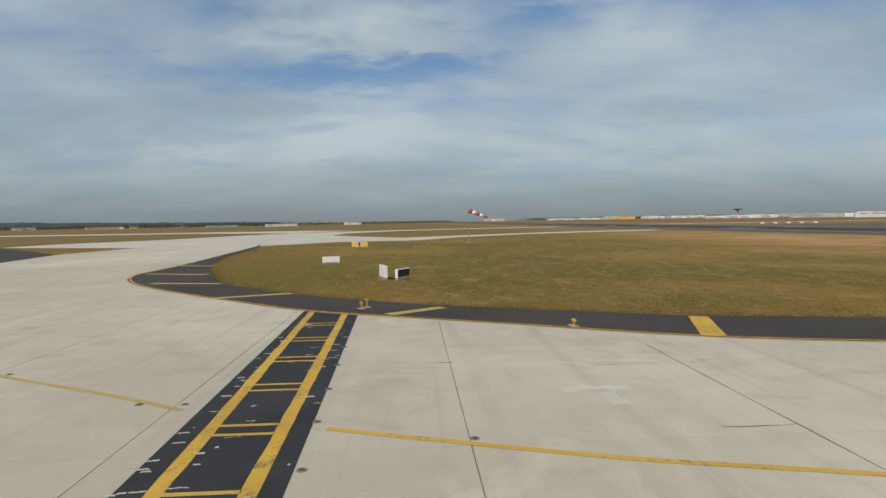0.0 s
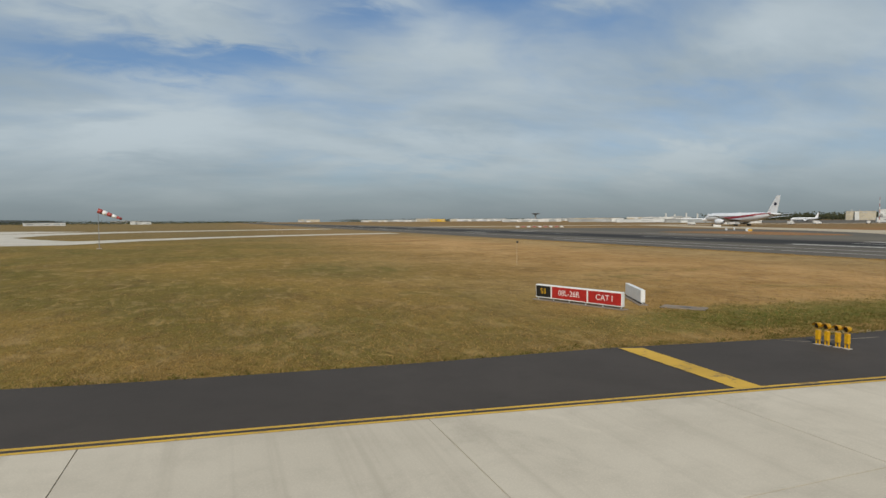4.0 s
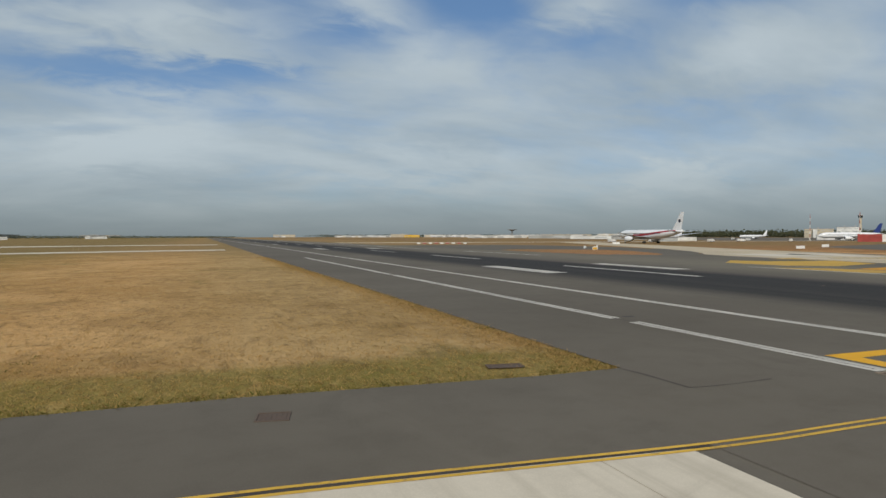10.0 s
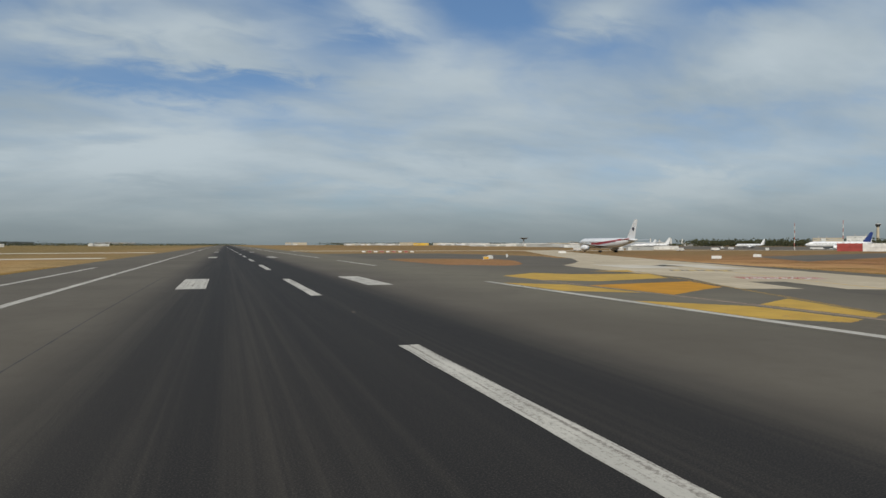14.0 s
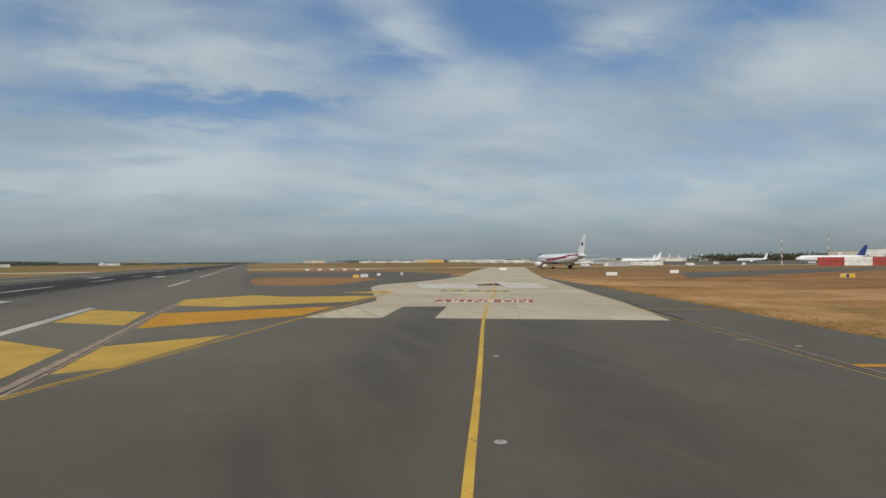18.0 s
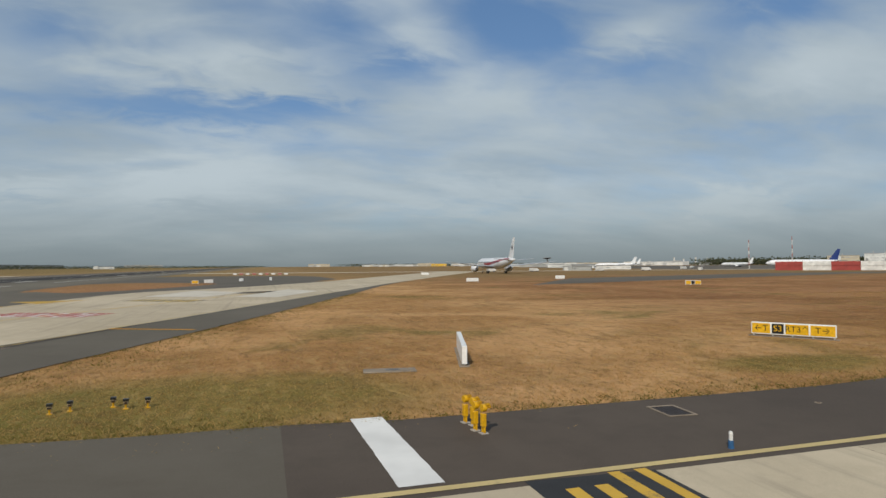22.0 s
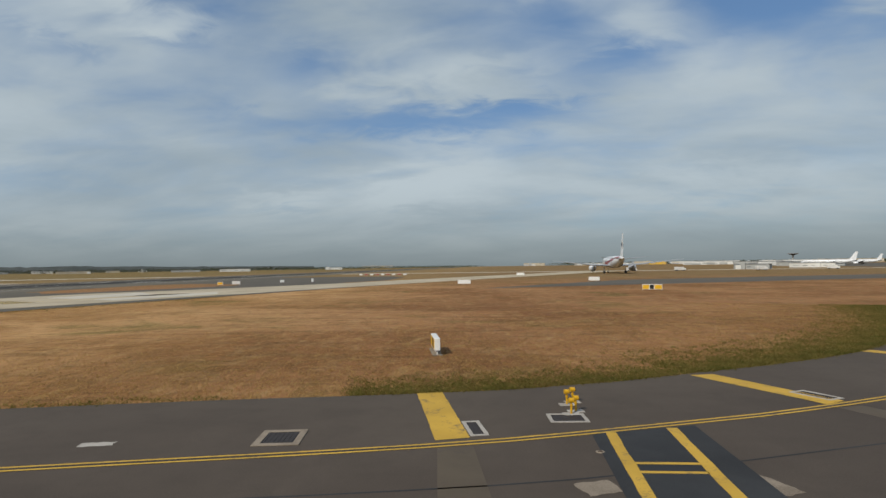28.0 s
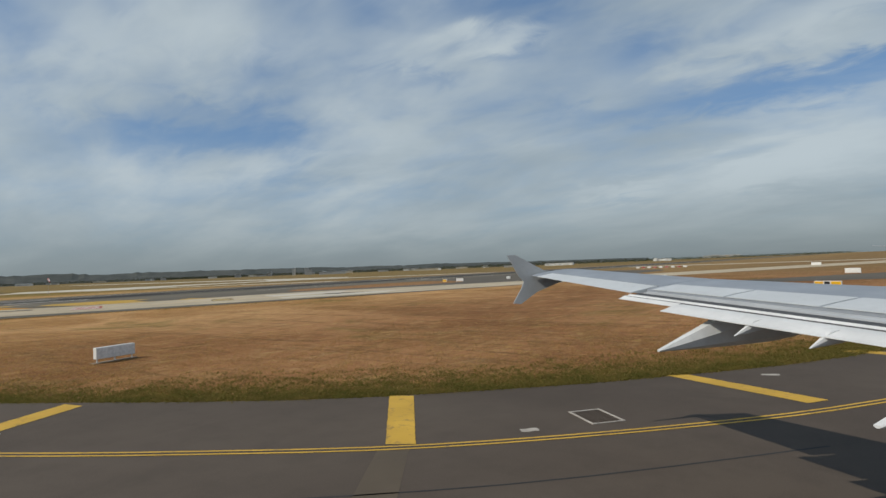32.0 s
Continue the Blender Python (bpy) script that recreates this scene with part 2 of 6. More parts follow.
def pavement(name, dark, light, big=0.06, joints=0.0, streak=None, speck=0.5, tone=0.0, stain=0.3):
    k = Mat(name, 0.9)
    k.b.inputs["Specular IOR Level"].default_value = 0.28
    a = k.mix(k.ramp(k.noise(big, 6, 0.6, 0.4), 0.32, 0.7), dark, light)
    a = k.mix(k.ramp(k.noise(0.7, 5, 0.65), 0.4, 0.72, 0, 0.35), a, tuple(c * 0.78 for c in dark))
    a = k.mix(k.ramp(k.noise(0.22, 7, 0.7, 1.2), 0.5, 0.74, 0, stain), a, tuple(c * 0.66 for c in dark))
    a = k.mix(k.ramp(k.noise(0.31, 8, 0.72, 0.8, k.scaled((1.0, 0.4, 1.0), 40)), 0.56, 0.7, 0, stain * 0.8), a, tuple(min(1, c * 1.22) for c in light))
    fine = k.noise(24.0, 4, 0.7)
    a = k.mix(k.ramp(fine, 0.42, 0.75, 0, speck), a, tuple(min(1, c * 1.35) for c in light))
    if streak:
        col, turn, amount = streak
        s = k.noise(1.0, 5, 0.6, 0.3, k.scaled((1.4, 0.035, 1.0), turn))
        a = k.mix(k.ramp(s, 0.5, 0.72, 0, amount), a, col)
    if tone:
        a = k.mix(k.math("MULTIPLY", k.random(), tone), a, tuple(c * 0.7 for c in dark))
    k.bump(fine, 0.35, 0.006)
    return k.done(a)


def worn(name, col, under, wear=0.5, rough=0.7, along_y=False):
    """Road paint, rubbed through to what lies under it."""
    k = Mat(name, rough)
    k.b.inputs["Specular IOR Level"].default_value = 0.2
    n = k.noise(1.0, 8, 0.68, 0.3, k.scaled((5.0, 0.10, 1.0))) if along_y else k.noise(1.3, 8, 0.68, 0.6)
    f = k.noise(9.0, 6, 0.7)
    a = k.mix(k.ramp(k.noise(0.35, 4), 0.3, 0.7), tuple(c * 0.8 for c in col), col)
    hole = k.math("ADD", k.math("MULTIPLY", n, 0.6), k.math("MULTIPLY", f, 0.4))
    a = k.mix(k.ramp(hole, 0.66 - 0.16 * wear, 0.74 - 0.12 * wear), a, under)
    k.bump(f, 0.2, 0.004)
    return k.done(a)


M_ASPH_DARK = pavement("asphalt_dark", (0.044, 0.037, 0.031), (0.064, 0.054, 0.046), 0.08, speck=0.35)
M_ASPH_GREY = pavement("asphalt_grey", (0.091, 0.078, 0.060), (0.118, 0.103, 0.081), 0.05, speck=0.3)
M_ASPH_EAST = pavement("asphalt_east", (0.064, 0.049, 0.038), (0.090, 0.071, 0.055), 0.07, speck=0.4)
M_TAR = pavement("tar", (0.025, 0.026, 0.028), (0.040, 0.041, 0.043), 0.3, speck=0.25)
M_CONC = pavement("concrete", (0.445, 0.396, 0.310), (0.565, 0.507, 0.408), 0.05, streak=((0.36, 0.315, 0.245), 62, 0.45), speck=0.25, tone=0.16, stain=0.5)
M_CONC_PALE = pavement("concrete_pale", (0.46, 0.42, 0.345), (0.57, 0.53, 0.45), 0.1, speck=0.2)
M_CONC_EAST = pavement("concrete_east", (0.43, 0.360, 0.252), (0.53, 0.450, 0.326), 0.05, streak=((0.24, 0.21, 0.16), -22, 0.65), speck=0.25, tone=0.35, stain=0.55)
M_JOINT = pavement("joint_filler", (0.27, 0.24, 0.19), (0.37, 0.335, 0.275), 0.3)
M_YELLOW = worn("yellow_road_paint", (0.60, 0.37, 0.055), (0.20, 0.14, 0.065), 0.85)
M_YELLOW_OLD = worn("yellow_road_paint_old", (0.50, 0.36, 0.10), (0.30, 0.26, 0.17), 0.95)
M_AMBER = worn("amber_road_paint", (0.50, 0.235, 0.008), (0.32, 0.17, 0.028), 0.45)
M_CORNER = worn("yellow_corner_paint", (0.68, 0.36, 0.018), (0.36, 0.21, 0.05), 0.55)
M_HATCH = worn("yellow_hatching_paint", (0.50, 0.312, 0.050), (0.27, 0.19, 0.075), 0.75)
M_GUTTER = pavement("worn_gutter", (0.21, 0.150, 0.105), (0.34, 0.255, 0.19), 0.9, stain=0.5)
M_FADED = worn("faded_road_paint", (0.112, 0.087, 0.060), (0.080, 0.063, 0.049), 0.75)
M_WHITE_LINE = worn("white_road_paint", (0.52, 0.495, 0.435), (0.20, 0.18, 0.155), 1.15, along_y=True)
M_WHITE_NEW = worn("white_road_paint_new", (0.74, 0.73, 0.70), (0.25, 0.24, 0.22), 0.2)
M_KERB = pavement("kerb_stone", (0.17, 0.135, 0.10), (0.28, 0.23, 0.175), 0.9)
M_CREAM = worn("cream_road_paint", (0.55, 0.43, 0.20), (0.3, 0.24, 0.13), 0.6)
M_RED_LINE = worn("red_road_paint", (0.36, 0.075, 0.05), (0.36, 0.27, 0.2), 0.9)
M_BLACK_LINE = worn("black_road_paint", (0.05, 0.05, 0.045), (0.35, 0.32, 0.26), 0.6)


def runway_mat():
    """Grooved grey asphalt, blackened by tyre rubber along the runway's middle and dimly beside the exit's guide line."""
    k = Mat("runway_asphalt", 0.92)
    k.b.inputs["Specular IOR Level"].default_value = 0.26
    a = k.mix(k.ramp(k.noise(0.05, 6, 0.6, 0.4), 0.32, 0.7), (0.091, 0.078, 0.060), (0.118, 0.103, 0.081))
    a = k.mix(k.ramp(k.noise(0.7, 5, 0.65), 0.4, 0.72, 0, 0.3), a, (0.078, 0.065, 0.048))
    a = k.mix(k.ramp(k.noise(0.24, 7, 0.7, 1.0), 0.52, 0.72, 0, 0.35), a, (0.070, 0.058, 0.045))
    x, y = k.axis(0), k.axis(1)
    long = k.noise(1.0, 6, 0.65, 0.4, k.scaled((0.75, 0.010, 1.0)))
    lanes = k.noise(1.0, 5, 0.6, 0.2, k.scaled((2.6, 0.006, 1.0)))
    both = k.math("ADD", k.math("MULTIPLY", long, 0.5), k.math("MULTIPLY", lanes, 0.5))
    for centre, inner, outer, low, high in ((4.4, 7.2, 13.5, 0.76, 0.95), (5.4, 1.6, 3.8, 0.62, 0.98), (10.6, 0.9, 3.8, 0.45, 0.94), (-0.4, 0.35, 1.5, 0.40, 0.94), (1.4, 0.05, 0.5, 0.0, 0.8)):
        band = k.ramp(k.math("ABSOLUTE", k.math("SUBTRACT", x, centre)), outer, inner)
        a = k.mix(k.math("MULTIPLY", band, k.ramp(both, 0.38, 0.58, low, high)), a, (0.013, 0.012, 0.012))
    # dry: paler with distance, the asphalt's grazing sheen put into its colour
    dry = k.math("MULTIPLY", k.math("MULTIPLY", k.math("MULTIPLY", k.ramp(x, 18.0, 31.0), k.ramp(x, 52.0, 36.0, 0.25, 1.0)), k.ramp(y, 14.0, 40.0)), k.ramp(k.noise(0.16, 6, 0.65, 0.8), 0.3, 0.62, 0.35, 0.85))
    a = k.mix(dry, a, (0.150, 0.134, 0.098))
    off = k.math("SUBTRACT", k.math("SUBTRACT", x, 46.76), k.math("MULTIPLY", y, 0.405))
    worn_lane = k.noise(1.0, 5, 0.6, 0.4, k.scaled((0.5, 0.03, 1.0), 22))
    on_exit = k.ramp(x, 34.0, 48.0)
    for centre, inner, outer, high in ((-4.6, 0.8, 4.0, 0.40), (4.8, 0.8, 4.2, 0.36), (13.0, 1.0, 6.0, 0.22)):
        band = k.math("MULTIPLY", on_exit, k.ramp(k.math("ABSOLUTE", k.math("SUBTRACT", off, centre)), outer, inner))
        a = k.mix(k.math("MULTIPLY", band, k.ramp(worn_lane, 0.34, 0.6, 0.2 * high, high)), a, (0.030, 0.026, 0.022))
    fine = k.noise(23.0, 4, 0.7)
    a = k.mix(k.ramp(fine, 0.44, 0.75, 0, 0.3), a, (0.162, 0.142, 0.112))
    k.bump(fine, 0.32, 0.006)
    return k.done(a)


M_RUNWAY = runway_mat()


def grass_mat(name, blades=False):
    """Dry airfield grass: olive in the west, straw by the runway, rust in the east, greener in patches and swathes."""
    k = Mat(name, 1.0)
    k.b.inputs["Specular IOR Level"].default_value = 0.1
    x = k.axis(0)
    olive = k.mix(k.ramp(k.noise(0.045, 6, 0.62, 0.5), 0.38, 0.66), (0.140, 0.112, 0.024), (0.255, 0.165, 0.042))
    straw = k.mix(k.ramp(k.noise(0.05, 6, 0.62, 0.6), 0.35, 0.68), (0.355, 0.203, 0.072), (0.54, 0.332, 0.142))
    gold = k.mix(k.ramp(k.noise(0.05, 6, 0.62, 0.6), 0.35, 0.66), (0.345, 0.180, 0.068), (0.55, 0.320, 0.145))
    rust = k.mix(k.ramp(k.noise(0.05, 6, 0.62, 0.6), 0.35, 0.66), (0.225, 0.098, 0.040), (0.365, 0.184, 0.083))
    a = k.mix(k.ramp(x, -98.0, -56.0), olive, straw)
    dull = k.mix(k.ramp(k.noise(0.06, 6, 0.62, 0.6), 0.35, 0.66), (0.285, 0.185, 0.075), (0.42, 0.288, 0.132))
    a = k.mix(k.ramp(x, -54.0, -36.0), a, dull)
    a = k.mix(k.ramp(x, 40.0, 90.0), a, gold)
    a = k.mix(k.ramp(x, 114.0, 152.0), a, rust)
    swath = k.noise(1.0, 6, 0.66, 0.8, k.scaled((0.20, 0.15, 1.0), 14))
    a = k.mix(k.ramp(swath, 0.46, 0.72, 0, 0.45), a, (0.15, 0.085, 0.032))
    mown = k.noise(1.0, 7, 0.7, 1.0, k.scaled((0.62, 0.36, 1.0), -8))
    a = k.mix(k.ramp(mown, 0.48, 0.72, 0, 0.42), a, (0.46, 0.32, 0.15))
    green = k.noise(0.07, 5, 0.6, 0.9)
    a = k.mix(k.ramp(green, 0.56, 0.72, 0, 0.6), a, (0.095, 0.098, 0.02))
    y = k.axis(1)
    edge = k.math("ADD", k.math("SUBTRACT", y, 16.2), k.math("MULTIPLY", x, 0.083))
    soft_edge = k.math("ADD", edge, k.math("MULTIPLY", k.math("SUBTRACT", k.noise(0.35, 5, 0.6), 0.5), 5.0))
    swathe = k.math("MULTIPLY", k.math("MULTIPLY", k.ramp(soft_edge, 1.2, 3.2), k.ramp(soft_edge, 9.5, 5.5)), k.math("MULTIPLY", k.ramp(x, -90.0, -74.0), k.ramp(x, -46.0, -62.0)))
    a = k.mix(k.math("MULTIPLY", swathe, 0.9), a, (0.100, 0.116, 0.016))
    fringe = k.math("ADD", edge, k.math("MULTIPLY", k.math("SUBTRACT", k.noise(0.6, 5, 0.6), 0.5), 3.0))
    fringe = k.math("MULTIPLY", k.ramp(fringe, 5.6, 3.6), k.math("MULTIPLY", k.ramp(x, -60.0, -50.0), k.ramp(x, -10.0, -20.0)))
    a = k.mix(k.math("MULTIPLY", fringe, 0.7), a, (0.150, 0.135, 0.026))
    for gx, gy, fx, fy in ((88.0, 17.0, 0.10, 0.18), (115.5, 17.0, 0.20, 0.42), (-147.0, 56.0, 0.075, 0.040)):
        dx, dy = k.math("MULTIPLY", k.math("SUBTRACT", x, gx), fx), k.math("MULTIPLY", k.math("SUBTRACT", y, gy), fy)
        corner = k.math("ADD", k.math("MULTIPLY", dx, dx), k.math("MULTIPLY", dy, dy))
        corner = k.math("ADD", corner, k.math("MULTIPLY", k.math("SUBTRACT", k.noise(0.4, 5, 0.6), 0.5), 1.2))
        a = k.mix(k.ramp(corner, 1.5, 0.2, 0, 0.75), a, (0.135, 0.128, 0.024))
    dx, dy = k.math("MULTIPLY", k.math("SUBTRACT", x, 62.0), 0.052), k.math("MULTIPLY", k.math("SUBTRACT", k.axis(1), 151.0), 0.027)
    island = k.ramp(k.math("ADD", k.math("MULTIPLY", dx, dx), k.math("MULTIPLY", dy, dy)), 1.5, 0.9, 0, 0.8)
    a = k.mix(island, a, (0.275, 0.128, 0.062))
    rows = k.noise(1.0, 7, 0.68, 1.6, k.scaled((0.055, 0.75, 1.0), -4))
    a = k.mix(k.math("MULTIPLY", k.ramp(rows, 0.50, 0.64), k.ramp(x, 95.0, 140.0, 0.0, 0.5)), a, (0.105, 0.052, 0.024))
    patch = k.noise(0.75, 8, 0.68, 0.8, k.scaled((1.2, 0.5, 1.0), 10))
    a = k.mix(k.ramp(patch, 0.50, 0.68, 0, 0.42), a, (0.115, 0.070, 0.026))
    a = k.mix(k.ramp(patch, 0.46, 0.34, 0, 0.35), a, (0.50, 0.335, 0.135))
    a = k.mix(k.ramp(y, 110.0, 260.0, 0, 0.72), a, (0.195, 0.138, 0.062))
    clump = k.noise(2.4, 6, 0.75, 0.5, k.scaled((1.1, 0.55, 1.0)))
    a = k.mix(k.ramp(clump, 0.50, 0.66, 0, 0.5), a, (0.095, 0.058, 0.020))
    pale = k.noise(5.5, 5, 0.75)
    a = k.mix(k.ramp(pale, 0.53, 0.70, 0, 0.6), a, (0.46, 0.315, 0.125))
    if blades:
        a = k.mix(k.ramp(k.island(), 0.0, 1.0, 0.45, 0.85), a, (0.52, 0.345, 0.135))
        k.thin_blade(a)
    else:
        k.bump(k.math("ADD", k.math("MULTIPLY", patch, 0.7), k.math("MULTIPLY", clump, 0.45)), 0.9, 0.30)
    return k.done(a)


M_GRASS = grass_mat("dry_grass")
M_BLADE = grass_mat("grass_blades", True)


def verge_mat():
    k = Mat("green_verge", 1.0)
    k.b.inputs["Specular IOR Level"].default_value = 0.1
    a = k.mix(k.ramp(k.noise(0.6, 5), 0.35, 0.65), (0.105, 0.112, 0.022), (0.19, 0.155, 0.042))
    a = k.mix(k.math("MULTIPLY", k.island(), 0.6), a, (0.25, 0.19, 0.06))
    k.thin_blade(a)
    return k.done(a)


M_VERGE = verge_mat()
M_EARTH = pavement("bare_earth", (0.36, 0.28, 0.17), (0.48, 0.39, 0.26), 0.5)
M_CASE = paint("sign_casing_white", (0.78, 0.78, 0.76), 0.45, var=0.06)
M_SIGN_RED = paint("sign_red", (0.42, 0.022, 0.018), 0.35)
# darker copy of the sign red, with the face's shade put into the colour
M_SIGN_RED_SHADE = paint("sign_red_shaded", (0.17, 0.04, 0.028), 0.5)
M_SIGN_YEL = paint("sign_yellow", (0.75, 0.43, 0.01), 0.35)
M_SIGN_BLK = paint("sign_black", (0.015, 0.015, 0.014), 0.35)
M_SIGN_BACK = paint("sign_back_grey", (0.80, 0.80, 0.78), 0.5)
M_LAMP_YEL = paint("lamp_yellow", (0.72, 0.39, 0.008), 0.35, var=0.15, scale=14)
M_LENS = paint("lamp_lens_dark", (0.06, 0.045, 0.03), 0.12)
M_STEEL = paint("galvanised_steel", (0.42, 0.42, 0.42), 0.45, 0.7)
M_IRON = paint("dark_iron", (0.035, 0.026, 0.022), 0.7, 0.0, scale=12)
M_GRATE = paint("rusty_grate", (0.10, 0.068, 0.048), 0.8, 0.0, scale=12)
M_POST = paint("weathered_post", (0.46, 0.34, 0.20), 0.7)
M_CASE_GREY = paint("lamp_steel_grey", (0.30, 0.30, 0.29), 0.5, 0.3, scale=9)
M_FRAME = pavement("grate_frame_concrete", (0.30, 0.272, 0.24), (0.43, 0.398, 0.355), 0.8)
M_BLUE = paint("marker_blue", (0.03, 0.11, 0.25), 0.4)
M_PLANE = paint("aircraft_white", (0.76, 0.77, 0.78), 0.28, var=0.05, scale=0.5)
M_PLANE_GREY = paint("aircraft_grey", (0.42, 0.44, 0.46), 0.35, var=0.08, scale=1.5)
M_SPOILER = paint("spoiler_pale_grey", (0.52, 0.55, 0.57), 0.5, var=0.05, scale=1.2)
M_WING_TOP = paint("wing_light_grey", (0.27, 0.30, 0.34), 0.5, var=0.07, scale=1.2)
M_WING_EDGE = paint("leading_edge_metal", (0.42, 0.45, 0.48), 0.3, 0.8, var=0.06, scale=2)
M_FLAP = paint("flap_white", (0.66, 0.67, 0.67), 0.5, var=0.07, scale=1.5)
M_GAP_SHADE = paint("shadow_gap_grey", (0.07, 0.072, 0.075), 0.6)
M_TYRE = paint("tyre_rubber", (0.02, 0.02, 0.02), 0.8)
M_NAVY = paint("tail_navy", (0.02, 0.045, 0.19), 0.35)
M_STRIPE_RED = paint("livery_red", (0.33, 0.02, 0.03), 0.35)
M_DARKBLUE = paint("livery_dark", (0.03, 0.03, 0.06), 0.35)
M_BAND = paint("pale_glazing", (0.46, 0.47, 0.47), 0.4)
M_GLAZE = paint("far_glazing", (0.22, 0.24, 0.25), 0.3)
M_GLASS = paint("dark_glazing", (0.03, 0.04, 0.05), 0.1)
M_BLD_WHITE = paint("facade_white", (0.70, 0.70, 0.67), 0.7, var=0.1, scale=0.05)
M_BLD_GREY = paint("facade_grey", (0.36, 0.37, 0.36), 0.7, var=0.1, scale=0.05)
M_BLD_TAN = paint("facade_tan", (0.50, 0.44, 0.33), 0.7, var=0.1, scale=0.05)
M_BLD_YEL = paint("facade_yellow", (0.70, 0.44, 0.04), 0.6, var=0.1, scale=0.05)
M_ROOF = paint("roof_grey", (0.30, 0.31, 0.32), 0.7, var=0.1, scale=0.05)
M_RED = paint("barrier_red", (0.36, 0.055, 0.045), 0.5, scale=0.4)
M_MAST_RED = paint("mast_red", (0.42, 0.16, 0.13), 0.6)
M_WHITE = paint("barrier_white", (0.74, 0.73, 0.70), 0.5, scale=0.4)


def leaf_mat():
    k = Mat("far_foliage", 1.0)
    a = k.mix(k.island(), (0.028, 0.036, 0.018), (0.065, 0.068, 0.032))
    return k.done(a)


M_LEAF = leaf_mat()
M_RIDGE = pavement("wooded_rise", (0.046, 0.054, 0.050), (0.085, 0.090, 0.082), 0.012, speck=0.2)

# ---- builders ----
import collections

def link(name, verts, faces, mat, parent=None, smooth=False, data=None):
    me = data or bpy.data.meshes.new(name)
    if data is None:
        me.from_pydata(verts, [], faces)
        me.materials.append(mat)
        if smooth:
            me.polygons.foreach_set("use_smooth", [True] * len(me.polygons))
        me.update()
    ob = new(name, me)
    ob.parent = parent
    return ob


def part(name, bm, mat, parent, label="", smooth=False):
    me = bpy.data.meshes.new(name)
    bmesh.ops.recalc_face_normals(bm, faces=bm.faces)
    bm.to_mesh(me)
    bm.free()
    me.materials.append(mat)
    if smooth:
        me.polygons.foreach_set("use_smooth", [True] * len(me.polygons))
    ob = new(name, me)
    ob.parent = parent
    return tagged(ob, label)


def root(name, x, y, z=0.0, turn=0.0, label="", category="", group=""):
    e = new(name)
    e.empty_display_size = 0.3
    e.matrix_world = pose(x, y, z, 0, 0, turn)
    return tagged(e, label, category, group)


def box_bm(sx, sy, sz, at=(0, 0, 0), bevel=0.0, bm=None, m=None):
    """A box whose base centre is at the given point."""
    bm = bm or bmesh.new()
    mat = (m or Matrix()) @ Matrix.Translation((at[0], at[1], at[2] + sz / 2)) @ Matrix.Diagonal((sx, sy, sz, 1))
    r = bmesh.ops.create_cube(bm, size=1.0, matrix=mat)
    if bevel:
        edges = list({e for v in r["verts"] for e in v.link_edges})
        bmesh.ops.bevel(bm, geom=edges, offset=bevel, segments=1, affect="EDGES")
    return bm


def tube_bm(r1, r2, length, m=None, seg=10, bm=None):
    """A frustum from the origin along +z."""
    bm = bm or bmesh.new()
    mat = (m or Matrix()) @ Matrix.Translation((0, 0, length / 2))
    bmesh.ops.create_cone(bm, cap_ends=True, segments=seg, radius1=r1, radius2=r2, depth=length, matrix=mat)
    return bm


def smooth_line(pts, step=1.5):
    """Points along a soft curve through the given ones."""
    p = [Vector((x, y, 0)) for x, y in pts]
    out = []
    for i in range(len(p) - 1):
        a, b, c, d = p[max(i - 1, 0)], p[i], p[i + 1], p[min(i + 2, len(p) - 1)]
        n = max(1, int((c - b).length / step))
        for j in range(n):
            t = j / n
            q = 0.5 * ((2 * b) + (c - a) * t + (2 * a - 5 * b + 4 * c - d) * t * t + (3 * b - a - 3 * c + d) * t ** 3)
            out.append((q.x, q.y))
    return out + [pts[-1]]


def ribbon(name, pts, width, z, mat, shift=0.0, soft=True, wobble=0.0):
    """A painted line of a given width along a curve, shifted to its left."""
    line = smooth_line(pts) if soft else pts
    verts, faces = [], []
    for i, (x, y) in enumerate(line):
        x0, y0 = line[max(i - 1, 0)]
        x1, y1 = line[min(i + 1, len(line) - 1)]
        d = math.hypot(x1 - x0, y1 - y0) or 1
        nx, ny = -(y1 - y0) / d, (x1 - x0) / d
        w = width / 2 * (1 + wobble * random.uniform(-1, 1))
        verts += [(x + nx * (shift + w), y + ny * (shift + w), z), (x + nx * (shift - w), y + ny * (shift - w), z)]
        if i:
            faces.append((2 * i - 2, 2 * i - 1, 2 * i + 1, 2 * i))
    return tagged(link(name, verts, faces, mat), kind="structure")


def sheet(name, poly, z, mat, kind="structure"):
    """A flat sheet of any outline."""
    bm = bmesh.new()
    vs = [bm.verts.new((x, y, z)) for x, y in poly]
    bm.faces.new(vs)
    bm.normal_update()
    bmesh.ops.triangulate(bm, faces=bm.faces)
    ob = part(name, bm, mat, None)
    if ob.data.polygons and ob.data.polygons[0].normal.z < 0:
        ob.data.flip_normals()
    return tagged(ob, kind=kind)


def rough_sheet(name, poly, z, mat, amp=0.06, step=0.5):
    """A painted patch with a slightly ragged outline."""
    out = []
    for i, (x, y) in enumerate(poly):
        x1, y1 = poly[(i + 1) % len(poly)]
        d = math.hypot(x1 - x, y1 - y)
        n = max(1, int(d / step))
        nx, ny = -(y1 - y) / (d or 1), (x1 - x) / (d or 1)
        for j in range(n):
            a = amp * random.uniform(-1, 1) if j else 0.0
            out.append((x + (x1 - x) * j / n + nx * a, y + (y1 - y) * j / n + ny * a))
    return sheet(name, out, z, mat)


